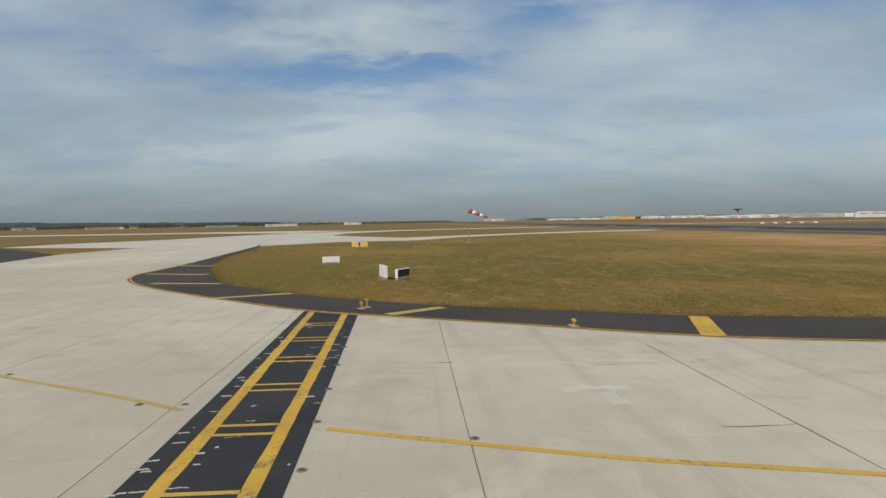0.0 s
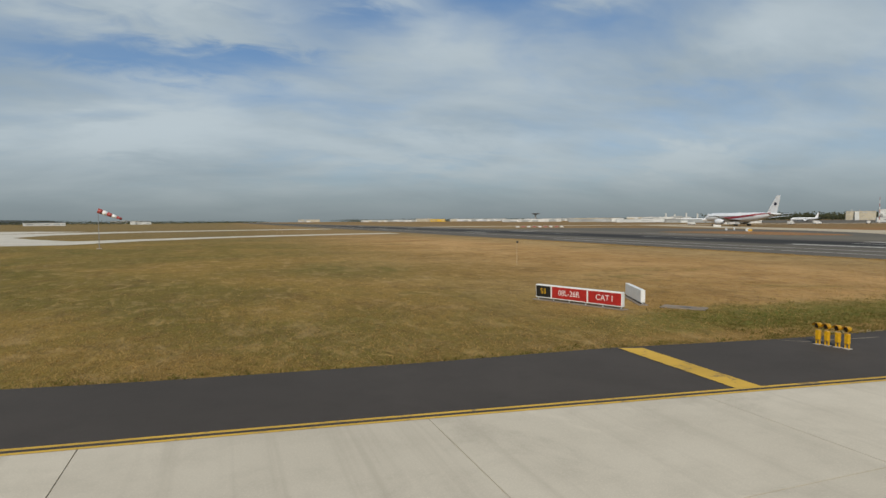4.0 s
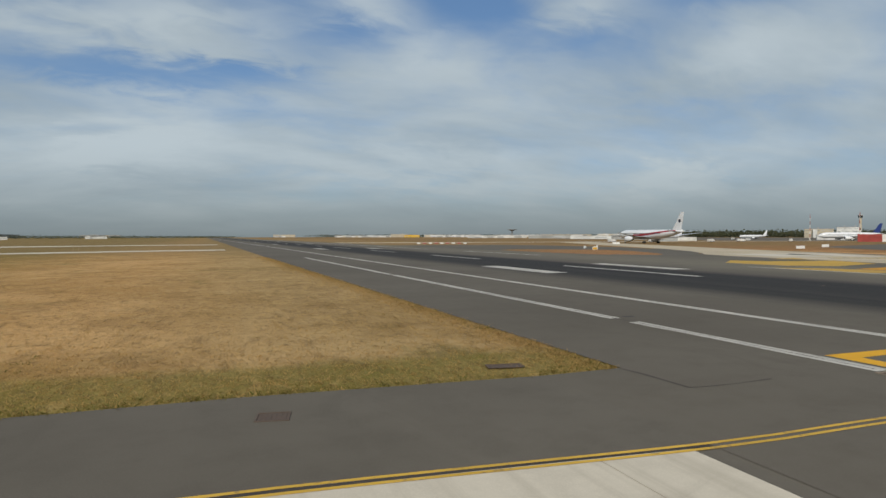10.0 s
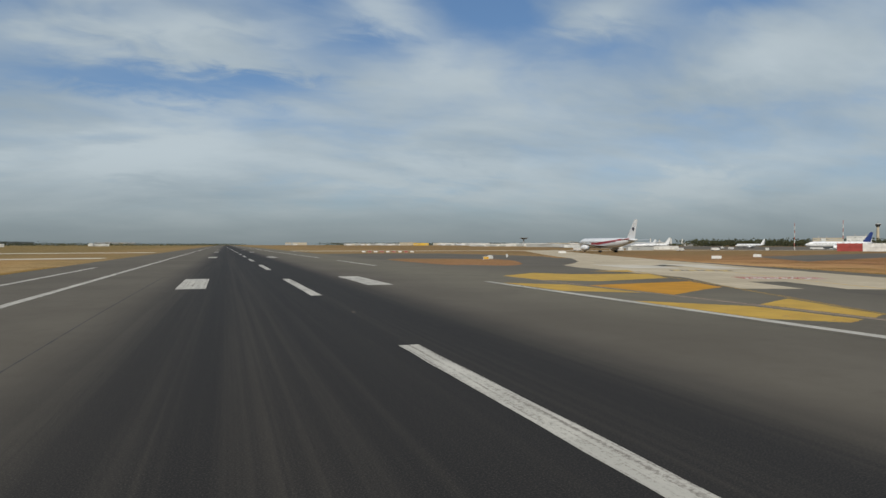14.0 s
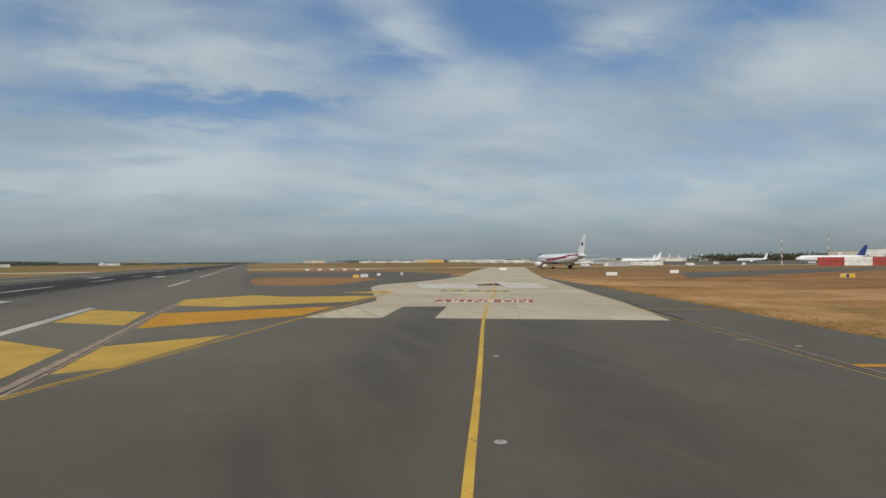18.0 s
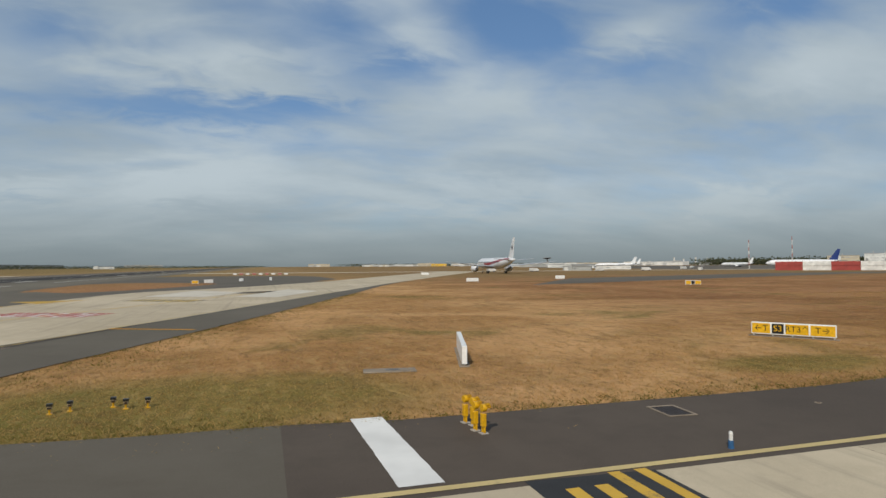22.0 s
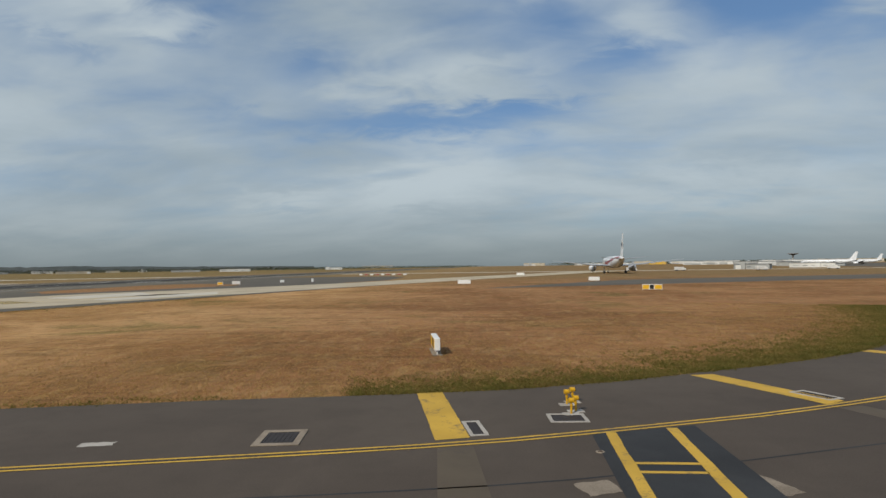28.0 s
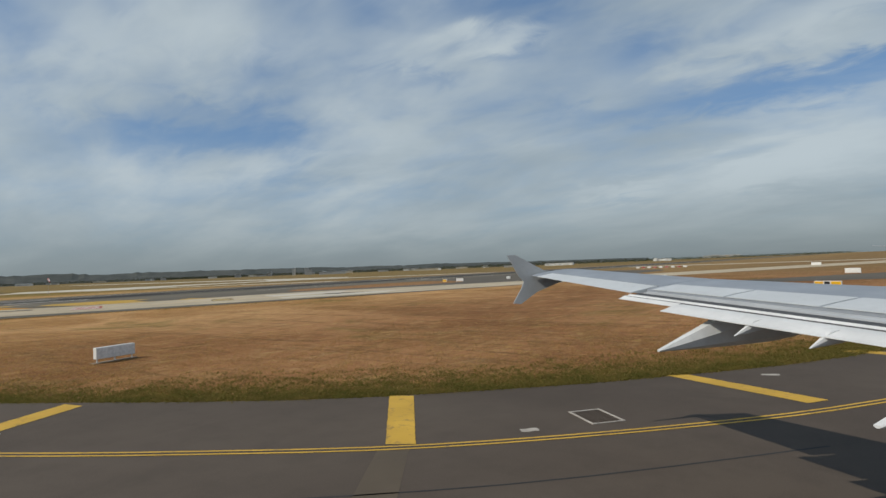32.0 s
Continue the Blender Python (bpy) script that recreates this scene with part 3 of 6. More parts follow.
def clip_half(poly, nx, ny, c):
    """The part of a polygon where nx x + ny y <= c."""
    out = []
    for i, (x, y) in enumerate(poly):
        x0, y0 = poly[i - 1]
        a, b = nx * x0 + ny * y0 - c, nx * x + ny * y - c
        if (a <= 0) != (b <= 0):
            t = a / (a - b)
            out.append((x0 + (x - x0) * t, y0 + (y - y0) * t))
        if b <= 0:
            out.append((x, y))
    return out


def slabs(parent, poly, size, turn, gap, z, mat, origin=(0.0, 0.0)):
    """Cuts a pavement into square slabs with open joints; each slab is a piece of its own."""
    c, s = math.cos(radians(turn)), math.sin(radians(turn))
    u = [(x * c + y * s - origin[0], -x * s + y * c - origin[1]) for x, y in poly]
    bm = bmesh.new()
    bm.faces.new([bm.verts.new((a, b, 0)) for a, b in u])
    bm.normal_update()
    bmesh.ops.triangulate(bm, faces=bm.faces)
    for axis in (0, 1):
        low, high = min(p[axis] for p in u), max(p[axis] for p in u)
        normal = (1, 0, 0) if axis == 0 else (0, 1, 0)
        for i in range(math.floor(low / size), math.ceil(high / size) + 1):
            for d in (-gap, gap):
                at = [0, 0, 0]
                at[axis] = i * size + d
                bmesh.ops.bisect_plane(bm, geom=bm.verts[:] + bm.edges[:] + bm.faces[:], plane_co=at, plane_no=normal)
    cells = collections.defaultdict(list)
    for f in bm.faces:
        m = f.calc_center_median()
        a, b = m.x / size, m.y / size
        if min(abs(a - round(a)), abs(b - round(b))) * size > gap * 0.99:
            cells[math.floor(a), math.floor(b)].append(f)
    for faces in cells.values():
        if sum(f.calc_area() for f in faces) < 0.3:
            continue
        index, verts, out = {}, [], []
        for f in faces:
            for v in f.verts:
                if v not in index:
                    index[v] = len(verts)
                    a, b = v.co.x + origin[0], v.co.y + origin[1]
                    verts.append((a * c - b * s, a * s + b * c, z))
        n = len(verts)
        verts += [(x, y, 0.0) for x, y, _ in verts]
        inside = set(faces)
        for f in faces:
            ids = [index[v] for v in f.verts]
            ids = ids if f.normal.z > 0 else ids[::-1]
            out.append(tuple(ids))
            for e in f.edges:
                if sum(1 for k in e.link_faces if k in inside) == 1:
                    p, q = index[e.verts[0]], index[e.verts[1]]
                    out.append((p, p + n, q + n, q))
        link("slab", verts, out, mat, parent)
    bm.free()


def loft(rings, close=True):
    """A skin over rings of equal point counts."""
    bm = bmesh.new()
    rows = [[bm.verts.new(p) for p in ring] for ring in rings]
    n = len(rows[0])
    for a, b in zip(rows, rows[1:]):
        for i in range(n):
            bm.faces.new((a[i], a[(i + 1) % n], b[(i + 1) % n], b[i]))
    if close:
        for row in (rows[0], rows[-1]):
            try:
                bm.faces.new(row)
            except ValueError:
                pass
    return bm


def lettering(text, height, mat, parent, m, name="lettering"):
    cu = bpy.data.curves.new(name, "FONT")
    cu.body, cu.size, cu.align_x, cu.align_y, cu.extrude = text, height * 1.36, "CENTER", "CENTER", 0.002
    tmp = new("text_source", cu)
    me = bpy.data.meshes.new_from_object(tmp.evaluated_get(bpy.context.evaluated_depsgraph_get()))
    bpy.data.objects.remove(tmp)
    bpy.data.curves.remove(cu)
    bm = bmesh.new()
    bm.from_mesh(me)
    left, k = set(bm.verts), 0
    while left:
        todo, seen = [min(left, key=lambda v: v.index)], set()
        while todo:
            v = todo.pop()
            if v not in seen:
                seen.add(v)
                todo += [e.other_vert(v) for e in v.link_edges]
        left -= seen
        ids = {v: i for i, v in enumerate(sorted(seen, key=lambda v: v.index))}
        faces = [tuple(ids[v] for v in f.verts) for f in bm.faces if f.verts[0] in seen]
        ob = link(name, [tuple(v.co) for v in ids], faces, mat, parent)
        ob.matrix_local = m
        k += 1
    bm.free()
    bpy.data.meshes.remove(me)

# ---- ground and pavements ----
tagged(sheet("ground", [(-4800, -4800), (4800, -4800), (4800, 4800), (-4800, 4800)], 0.0, M_GRASS), "dry airfield grass, straw and rust coloured", kind="structure")

WEST_EDGE = [(-164, 128), (-161, 100), (-157.9, 70), (-157.5, 60.3), (-155.9, 54.8), (-153.1, 49.9), (-148.7, 44.6), (-141.5, 37.3), (-137.1, 33.3), (-133.9, 31.3),
             (-127.1, 27.6), (-120.1, 23.7), (-112.5, 21.5), (-105.1, 20.4), (-96, 19.4), (-85.9, 18.2), (-75.5, 16.9), (-63.4, 15.5), (-51.3, 14.1), (-42.7, 13.4), (-33.7, 12.3)]
WEST_GRASS = [(-166, 140), (-161.5, 120), (-159.6, 103), (-158.3, 89.6), (-154.4, 71.4), (-151.6, 62.7), (-146.8, 50.2), (-143.3, 45.3), (-138.8, 40.6), (-132.3, 35.3),
              (-127.8, 32.9), (-118.9, 28.6), (-114.7, 27.6), (-108, 26.1), (-100.7, 24.9), (-92.2, 24.1), (-85.7, 23.8), (-79, 22.8), (-70.6, 22.3), (-64.2, 21.5), (-56.6, 21),
              (-50.5, 20.4), (-42.9, 20.1), (-35, 19.4), (-30.8, 19.3)]
EAST_EDGE = [(66.6, 7.0), (76.4, 7.0), (92.2, 6.9), (104.5, 6.9), (114.2, 7.0), (116.6, 7.2), (119.85, 7.5), (123.3, 7.88), (127.6, 8.36), (131.4, 8.9), (135.8, 9.85), (140.6, 10.95),
             (144.45, 11.78), (148.4, 12.62), (152.6, 13.72), (157.4, 15.45), (160.2, 16.5), (165.5, 19.05), (170.55, 22.0), (175.7, 25.5), (181.0, 30.6), (185.1, 35.8), (192, 47), (198, 60)]
EAST_GRASS = [(77.6, 13.9), (82.3, 13.5), (88.4, 12.9), (95.7, 12.5), (103, 12.5), (111.7, 12.5), (115.2, 12.85), (118.9, 13.7), (123.4, 14.4), (126.3, 15.1), (132.5, 16.15), (138, 17.3), (143, 18.3),
              (147, 18.95), (152.8, 20.1), (157.1, 21.7), (160.7, 23.6), (164.2, 25.4), (167.8, 27.5), (170.4, 29.4), (174.8, 33.4), (178.3, 37.2), (184, 45), (192, 62)]
EXIT_GRASS = [(77.6, 13.9), (78.8, 17.6), (80.0, 21.4), (82.6, 28.6), (84.8, 34.2), (92.2, 55), (106, 95), (123.5, 146), (159, 232), (196, 312)]


def soft(pts):
    return smooth_line(pts, 2.5)


# asphalt under the crossing, the runway and its shoulders
tagged(sheet("runway", [(-33.7, -120), (46, -120), (46, 118), (44, 128), (38.5, 1500), (33.5, 3000), (-43, 3000), (-35, 900), (-31.6, 120), (-30.8, 40), (-30.6, 19.2), (-33.7, 19.2)], 0.044, M_RUNWAY),
       "grooved asphalt runway darkened by tyre rubber", kind="structure")
sheet("runway_exit_pavement", [(46, -120), (92.15, -120), (92.15, 6.9), (92.15, 12.95), (88.4, 13.0), (82.3, 13.5), (77.6, 13.9)] + soft(EXIT_GRASS[:9])[1:]
      + [(150, 226), (118, 170), (90, 136), (70, 117), (66, 104), (62, 112), (50, 126), (46, 118)], 0.040, M_RUNWAY)
sheet("taxiway_shoulder_west", soft(WEST_EDGE) + [(-33.7, 18.0)] + [(-33.7, 19.2)] + list(reversed(soft(WEST_GRASS[:-2]))), 0.038, M_ASPH_DARK)
sheet("taxiway_shoulder_patch", [(-66.6, 15.9)] + [p for p in soft(WEST_EDGE) if p[0] > -66.3] + [(-33.7, 19.2)] + list(reversed([p for p in soft(WEST_GRASS[:-2]) if p[0] > -66.2])) + [(-66.3, 21.6)], 0.0445, M_ASPH_GREY)
sheet("taxiway_shoulder_east", [(92.1, 6.9)] + [p for p in soft(EAST_EDGE) if p[0] > 92.3] + list(reversed([p for p in soft(EAST_GRASS) if p[0] > 92.3])) + [(92.1, 12.95)], 0.042, M_ASPH_EAST)
sheet("taxiway_east", [(92.1, 6.95)] + [p for p in soft(EAST_EDGE) if p[0] > 92.5] + [(230, 60), (300, -120), (92.1, -120)], 0.042, M_ASPH_EAST)
ribbon("pavement_seam", [(139, 7.6), (145.2, 9.2), (148.7, 9.8), (154, 10.9), (160, 13.0), (164.8, 14.9), (167.9, 16.7), (172.6, 19.2), (178.7, 24.1), (184, 30)], 0.07, 0.0455, M_TAR)

sheet("runway_joint", [(-35.2, -14), (-33.6, -14), (-33.6, 12.4), (-35.2, 12.6)], 0.034, M_ASPH_GREY)

# concrete of the western taxiway, cast in square slabs
WEST_CONC = [(-34.3, -14), (-34.3, 12.2)] + list(reversed([p for p in soft(WEST_EDGE) if p[0] < -34.5])) + [(-165, 150), (-190, 133), (-192, 107), (-187, 85.5), (-200, 60), (-215, -14)]
sheet("taxiway_west_far", clip_half(WEST_CONC, 0, -1, -75), 0.035, M_CONC)
west_taxiway = tagged(sheet("taxiway_west", WEST_CONC, 0.012, M_JOINT), "pale concrete taxiway of square slabs", kind="structure")
EAST_CONC = [(92.2, 6.5), (108, 6.5), (116, 6.45), (122.8, 6.3), (128.4, 6.6), (131, 6.9), (138.6, 7.6), (140.6, 7.8), (140.6, -14), (92.2, -14)]
east_conc = tagged(sheet("taxiway_east_concrete", EAST_CONC, 0.022, M_JOINT), "pale concrete taxiway of square slabs", kind="structure")
EXIT_CONC = [(50.1, 48.0), (56.2, 45.4), (60.8, 56.8), (65.0, 55.2), (60.2, 43.6), (76.2, 35.2), (84, 52), (98, 86.5), (121, 143.5), (155, 219), (192, 300), (240, 405),
             (215, 412), (168, 310), (133, 232), (108, 172), (90, 140), (78, 124), (70.5, 116), (66.5, 104), (62, 78), (60.2, 67)]
exit_conc = tagged(sheet("runway_exit_concrete", EXIT_CONC, 0.026, M_JOINT), "worn concrete runway exit of square slabs", kind="structure")
for n, poly in enumerate(([(79, 118), (88, 107), (83, 93), (74, 97)], [(96, 117), (101, 107), (93.5, 87), (87.5, 90.5)])):
    sheet("concrete_patch", poly, 0.0495, M_CONC_PALE)
sheet("asphalt_patch", [(84, 104), (88, 107.5), (95, 112), (92, 100)], 0.0492, M_ASPH_DARK)

# asphalt round the small grass island beside the exit
sheet("runway_exit_apron", [(42.5, 112), (66, 100), (70, 117), (90, 137), (118, 172), (106, 178), (116, 205), (114, 262), (104, 292), (70, 300), (42, 296)], 0.030, M_ASPH_GREY)
sheet("grass_island", soft([(47.2, 126), (52, 120), (57.6, 117.6), (64.6, 124.5), (72, 140), (78, 156), (79, 168), (70, 178.6), (57, 186), (47, 180), (45.6, 160), (46, 140), (47.2, 126)])[:-1], 0.036, M_GRASS)

# far taxiways beyond the western island
sheet("taxiway_far", [(-166, 128), (-165, 150), (-192, 133), (-232, 152), (-231, 176), (-214, 205), (-206, 255), (-190, 300), (-150, 345), (-92, 372), (-38, 385), (-38, 362), (-92, 345), (-138, 315),
                      (-160, 270), (-162, 232), (-150, 205), (-134, 178), (-118, 192), (-92, 212), (-60, 226), (-38, 232), (-38, 218), (-62, 210), (-95, 194), (-118, 172), (-130, 150), (-148, 150)], 0.016, M_CONC_PALE)
sheet("taxiway_far_shoulder", [(-192, 107), (-187, 85.5), (-230, 60), (-300, 90), (-300, 150), (-230, 150)], 0.014, M_ASPH_DARK)
sheet("taxiway_parallel", [(-900, 470), (-200, 395), (-165, 365), (-192, 303), (-260, 350), (-900, 430)], 0.013, M_CONC_PALE)
sheet("taxiway_north", [(39, 420), (240, 398), (420, 372), (700, 330), (700, 352), (420, 392), (240, 424), (39, 450)], 0.013, M_CONC)
sheet("apron_far", [(420, 372), (900, 250), (1500, 900), (1100, 1400), (500, 900)], 0.010, M_ASPH_GREY)
sheet("taxiway_south_link", [(150, 120), (330, 190), (520, 205), (700, 190), (700, 214), (520, 232), (320, 222), (190, 175)], 0.012, M_ASPH_GREY)

# ---- markings ----
Z_LINE = 0.0525
EXIT_EDGE = [(29.6, 1.0), (33.55, 10.8), (35.9, 16.5), (37.5, 20.2), (39.2, 23.9), (42.25, 30.4), (44.9, 36.2), (49.25, 46.1), (54.5, 57.8), (65.4, 84)]
for shift in (0.0, -0.36):
    ribbon("taxiway_edge_line", WEST_EDGE[2:] + [(-29.1, 12.1), (-23.9, 11.85), (-21.4, 11.75)], 0.12, Z_LINE, M_YELLOW, shift * 0.75)
    ribbon("taxiway_edge_line", smooth_line([(-21.5, 11.66), (-19.4, 11.88), (-17.85, 12.36), (-16.7, 13.18), (-15.83, 14.25), (-15.42, 15.45), (-15.12, 16.6), (-15.0, 17.7)], 0.35), 0.14, Z_LINE, M_YELLOW, shift + 0.17, soft=False)
    ribbon("taxiway_edge_line", EAST_EDGE[:3], 0.12, Z_LINE, M_YELLOW, (-shift - 0.18) * 0.72)
    ribbon("taxiway_edge_line", EAST_EDGE[4:], 0.105, Z_LINE, M_YELLOW, (-shift - 0.18) * 0.70)
    ribbon("taxiway_edge_line", EXIT_EDGE, 0.105, Z_LINE, M_YELLOW, (shift + 0.18) * 0.8)
ribbon("dark_edge_line", WEST_EDGE[3:], 0.13, Z_LINE - 0.0025, M_ASPH_DARK, -0.135)
ribbon("dark_edge_line", EXIT_EDGE, 0.30, Z_LINE - 0.0025, M_ASPH_EAST, 0.0)
ribbon("dark_edge_line", EAST_EDGE[2:], 0.26, Z_LINE - 0.0025, M_ASPH_DARK, 0.0)
EXIT_LINE = [(66.6, 7.0), (67.7, 10.2), (69.9, 16.5), (77.0, 35.4), (90.7, 70.2), (104, 103)]
ribbon("exit_edge_line", EXIT_LINE[:4], 0.09, Z_LINE, M_YELLOW_OLD, 0.02)
ribbon("exit_edge_line", EXIT_LINE[3:], 0.13, Z_LINE, M_YELLOW_OLD, 0.04, wobble=0.5)
ribbon("exit_gutter", EXIT_LINE[:5], 0.42, Z_LINE - 0.010, M_ASPH_EAST, -0.25)
ribbon("exit_gutter_kerb", EXIT_LINE[:4], 0.09, Z_LINE - 0.004, M_GUTTER, -0.36, wobble=0.12)
ribbon("exit_gutter_slot", EXIT_LINE, 0.11, Z_LINE - 0.002, M_TAR, -0.55, wobble=0.2)
ribbon("exit_gutter_edge", EXIT_LINE[:4], 0.11, Z_LINE - 0.006, M_GUTTER, -0.72, wobble=0.45)
ribbon("cream_edge_line", EAST_EDGE[2:5], 0.24, Z_LINE, M_CREAM, 0.0)
ribbon("taxiway_edge_line", [(90.5, 6.9), (92.4, 6.9)], 0.3, Z_LINE, M_CREAM)


def stripe(pts, mat=M_YELLOW):
    return rough_sheet("shoulder_stripe", pts, Z_LINE + 0.0015, mat, 0.012, 0.22)


def slant(a, b, w=0.8):
    d = math.hypot(b[0] - a[0], b[1] - a[1])
    nx, ny = -(b[1] - a[1]) / d * w / 2, (b[0] - a[0]) / d * w / 2
    return [(a[0] + nx, a[1] + ny), (b[0] + nx, b[1] + ny), (b[0] - nx, b[1] - ny), (a[0] - nx, a[1] - ny)]


for pts in ([(-120.2, 23.7), (-119.3, 23.5), (-117.8, 27.9), (-118.6, 28.2)], [(-106.1, 25.3), (-105.2, 25.1), (-105.1, 20.5), (-106.0, 20.7)],
            [(-85.4, 23.6), (-84.6, 23.3), (-84.8, 18.1), (-85.6, 18.2)],
            [(125.0, 14.6), (125.8, 14.6), (126.2, 8.8), (125.3, 8.7)], [(149.5, 19.4), (150.4, 19.6), (151.6, 13.9), (150.7, 13.6)],
            [(160.2, 23.0), (161.2, 23.2), (163.6, 18.4), (162.8, 17.9)], [(170.6, 29.6), (171.4, 30.0), (175.2, 25.4), (174.5, 25.0)],
            [(178.2, 37.3), (178.9, 37.8), (183.7, 35.2), (183.2, 34.5)], [(183.5, 46.2), (184.2, 46.9), (190.4, 44.9), (189.9, 44.2)]):
    stripe(pts)
stripe([(-52.0, 20.3), (-51.1, 20.0), (-51.2, 14.3), (-52.1, 14.3)], M_AMBER)
for a, b in (((-132.5, 30.9), (-129.7, 32.9)), ((-143.9, 39.2), (-139.2, 41.0)), ((-152.1, 50.1), (-146.2, 48.7)), ((-156.8, 60.1), (-150.3, 57.9)), ((-158.7, 71.8), (-153.2, 69.4))):
    stripe(slant(a, b, 0.75), M_YELLOW_OLD)
stripe(slant((70.6, 16.35), (76.25, 14.52), 0.68), M_AMBER)
stripe(slant((80.6, 44.8), (86.8, 41.9), 0.5), M_AMBER)
stripe([(94.1, 13.0), (95.05, 13.0), (95.3, 7.2), (94.3, 7.2)], M_WHITE_NEW)
sheet("faded_stripe", [(150.8, 13.0), (151.7, 13.2), (152.3, 8.8), (151.2, 8.6)], 0.0455, M_FADED)
sheet("faded_stripe", [(162.9, 17.5), (163.8, 17.8), (165.3, 14.6), (164.3, 14.2)], 0.0455, M_FADED)
sheet("faded_stripe", [(174.6, 24.6), (175.3, 25.0), (177.5, 21.9), (176.75, 21.3)], 0.0455, M_FADED)

# ladder markings of the intermediate holding points
def ladder(xl0, yl0, xl1, xr0, yr0, xr1, y1, rails, first):
    """A black field with two yellow rails and pairs of rungs; x at the top and at y1."""
    sheet("holding_field", [(xl0, yl0), (xr0, yr0), (xr1, y1), (xl1, y1)], Z_LINE - 0.0035, M_TAR)
    for x0, y0, x1, w in rails:
        rough_sheet("holding_line", [(x0, y0), (x0 + w, y0), (x1 + w, y1), (x1, y1)], Z_LINE, M_YELLOW, 0.015, 0.6)
    (xa0, ya0, xa1, w), (xb0, yb0, xb1, _) = rails
    y = first
    while y > y1 + 1:
        for dy in (0.0, -0.6):
            u = (ya0 - (y + dy)) / (ya0 - y1)
            x0, x1 = xa0 + (xa1 - xa0) * u + w, xb0 + (xb1 - xb0) * u
            rough_sheet("holding_rung", [(x0, y + dy), (x1, y + dy), (x1, y + dy - 0.15), (x0, y + dy - 0.15)], Z_LINE, M_YELLOW, 0.01, 0.5)
        y -= 3.45


ladder(-136.95, 33.0, -136.0, -134.0, 31.2, -133.0, -6.0, ((-136.65, 32.8, -135.2, 0.32), (-134.85, 31.6, -133.7, 0.32)), 28.9)
ladder(154.85, 14.35, 154.5, 157.85, 15.3, 157.9, -6.0, ((155.24, 14.5, 154.5, 0.28), (156.98, 15.0, 156.2, 0.3)), 12.05)


def hold(x0, step, y_top, solid_first, low=-12.0):
    """Runway holding position: two solid and two dashed lines on black."""
    sheet("holding_field", [(x0 - 0.6, y_top), (x0 + 2.45, y_top - 0.2), (x0 + 2.5, low), (x0 - 0.5, low)], Z_LINE - 0.0035, M_TAR)
    for i in range(4):
        x = x0 + i * step
        if (i < 2) == solid_first:
            rough_sheet("holding_line", [(x, y_top - 0.05), (x + 0.3, y_top - 0.05), (x + 0.25, low), (x - 0.05, low)], Z_LINE, M_YELLOW, 0.012, 0.6)
        else:
            y = y_top - 0.65
            while y > low:
                rough_sheet("holding_dash", [(x, y), (x + 0.32, y), (x + 0.31, y - 0.75), (x - 0.01, y - 0.75)], Z_LINE, M_YELLOW, 0.01, 0.5)
                y -= 1.58


hold(-80.2, 0.58, 16.95, True)
hold(97.5, 0.67, 6.75, False)

# runway lines
LEAN = -0.006


def line_along(name, x0, x1, y0, y1, mat, lean=LEAN):
    return rough_sheet(name, [(x0 + lean * (y0 - 18), y0), (x1 + lean * (y0 - 18), y0), (x1 + lean * (y1 - 18), y1), (x0 + lean * (y1 - 18), y1)], Z_LINE, mat, 0.03, 2.0 if y1 - y0 < 200 else 12.0)


line_along("runway_edge_line", -15.52, -14.74, 17.8, 1900, M_WHITE_LINE, -0.009)
line_along("runway_edge_line", 30.15, 31.05, -90, 67.5, M_WHITE_LINE)
line_along("runway_edge_line", 30.6, 31.5, 127, 172, M_WHITE_LINE)
line_along("runway_edge_line", 30.6, 31.5, 205, 1900, M_WHITE_LINE)
line_along("shoulder_line", -23.10, -22.38, 15.5, 28.0, M_WHITE_LINE, -0.012)
line_along("shoulder_line", -23.12, -22.40, 29.5, 70.0, M_WHITE_LINE, -0.012)
line_along("shoulder_line", -23.12, -22.40, 71.2, 134, M_WHITE_LINE, -0.012)
for n in range(-1, 22):
    line_along("runway_centre_dash", 7.35, 8.3, -3.5 + 57.5 * n, 26 + 57.5 * n - (n > 0) * 2, M_WHITE_LINE)
for y in (66, 216, 366, 516):
    for x in (-4.6, 15.3):
        line_along("touchdown_mark", x, x + 2.9, y, y + 19, M_WHITE_LINE)
rough_sheet("runway_side_stripe", [(-22.06, 18.06), (-15.05, 17.78), (-15.3, 17.3), (-21.2, 17.22), (-21.2, 11.95), (-22.08, 12.1)], Z_LINE, M_CORNER, 0.012, 0.5)
for pts in ([(-7.4, 5), (-7.47, 10.5), (-7.6, 13.5), (-7.58, 18.3), (-7.56, 25.2), (-7.9, 47.3), (-8.2, 90)], [(-14.7, -5), (-14.86, 10.1), (-14.9, 12.6), (-15.02, 14.15), (-15.0, 17.5)], [(-15.04, 14.25), (-16.0, 14.63), (-16.9, 13.9), (-17.63, 13.03)],
            [(29.2, -20), (29.3, 10), (29.4, 30), (29.3, 66)], [(27.6, 26), (29.3, 24.8), (33.5, 24.9)]):
    ribbon("pavement_crack", pts, 0.07, 0.0468, M_TAR, wobble=0.5)

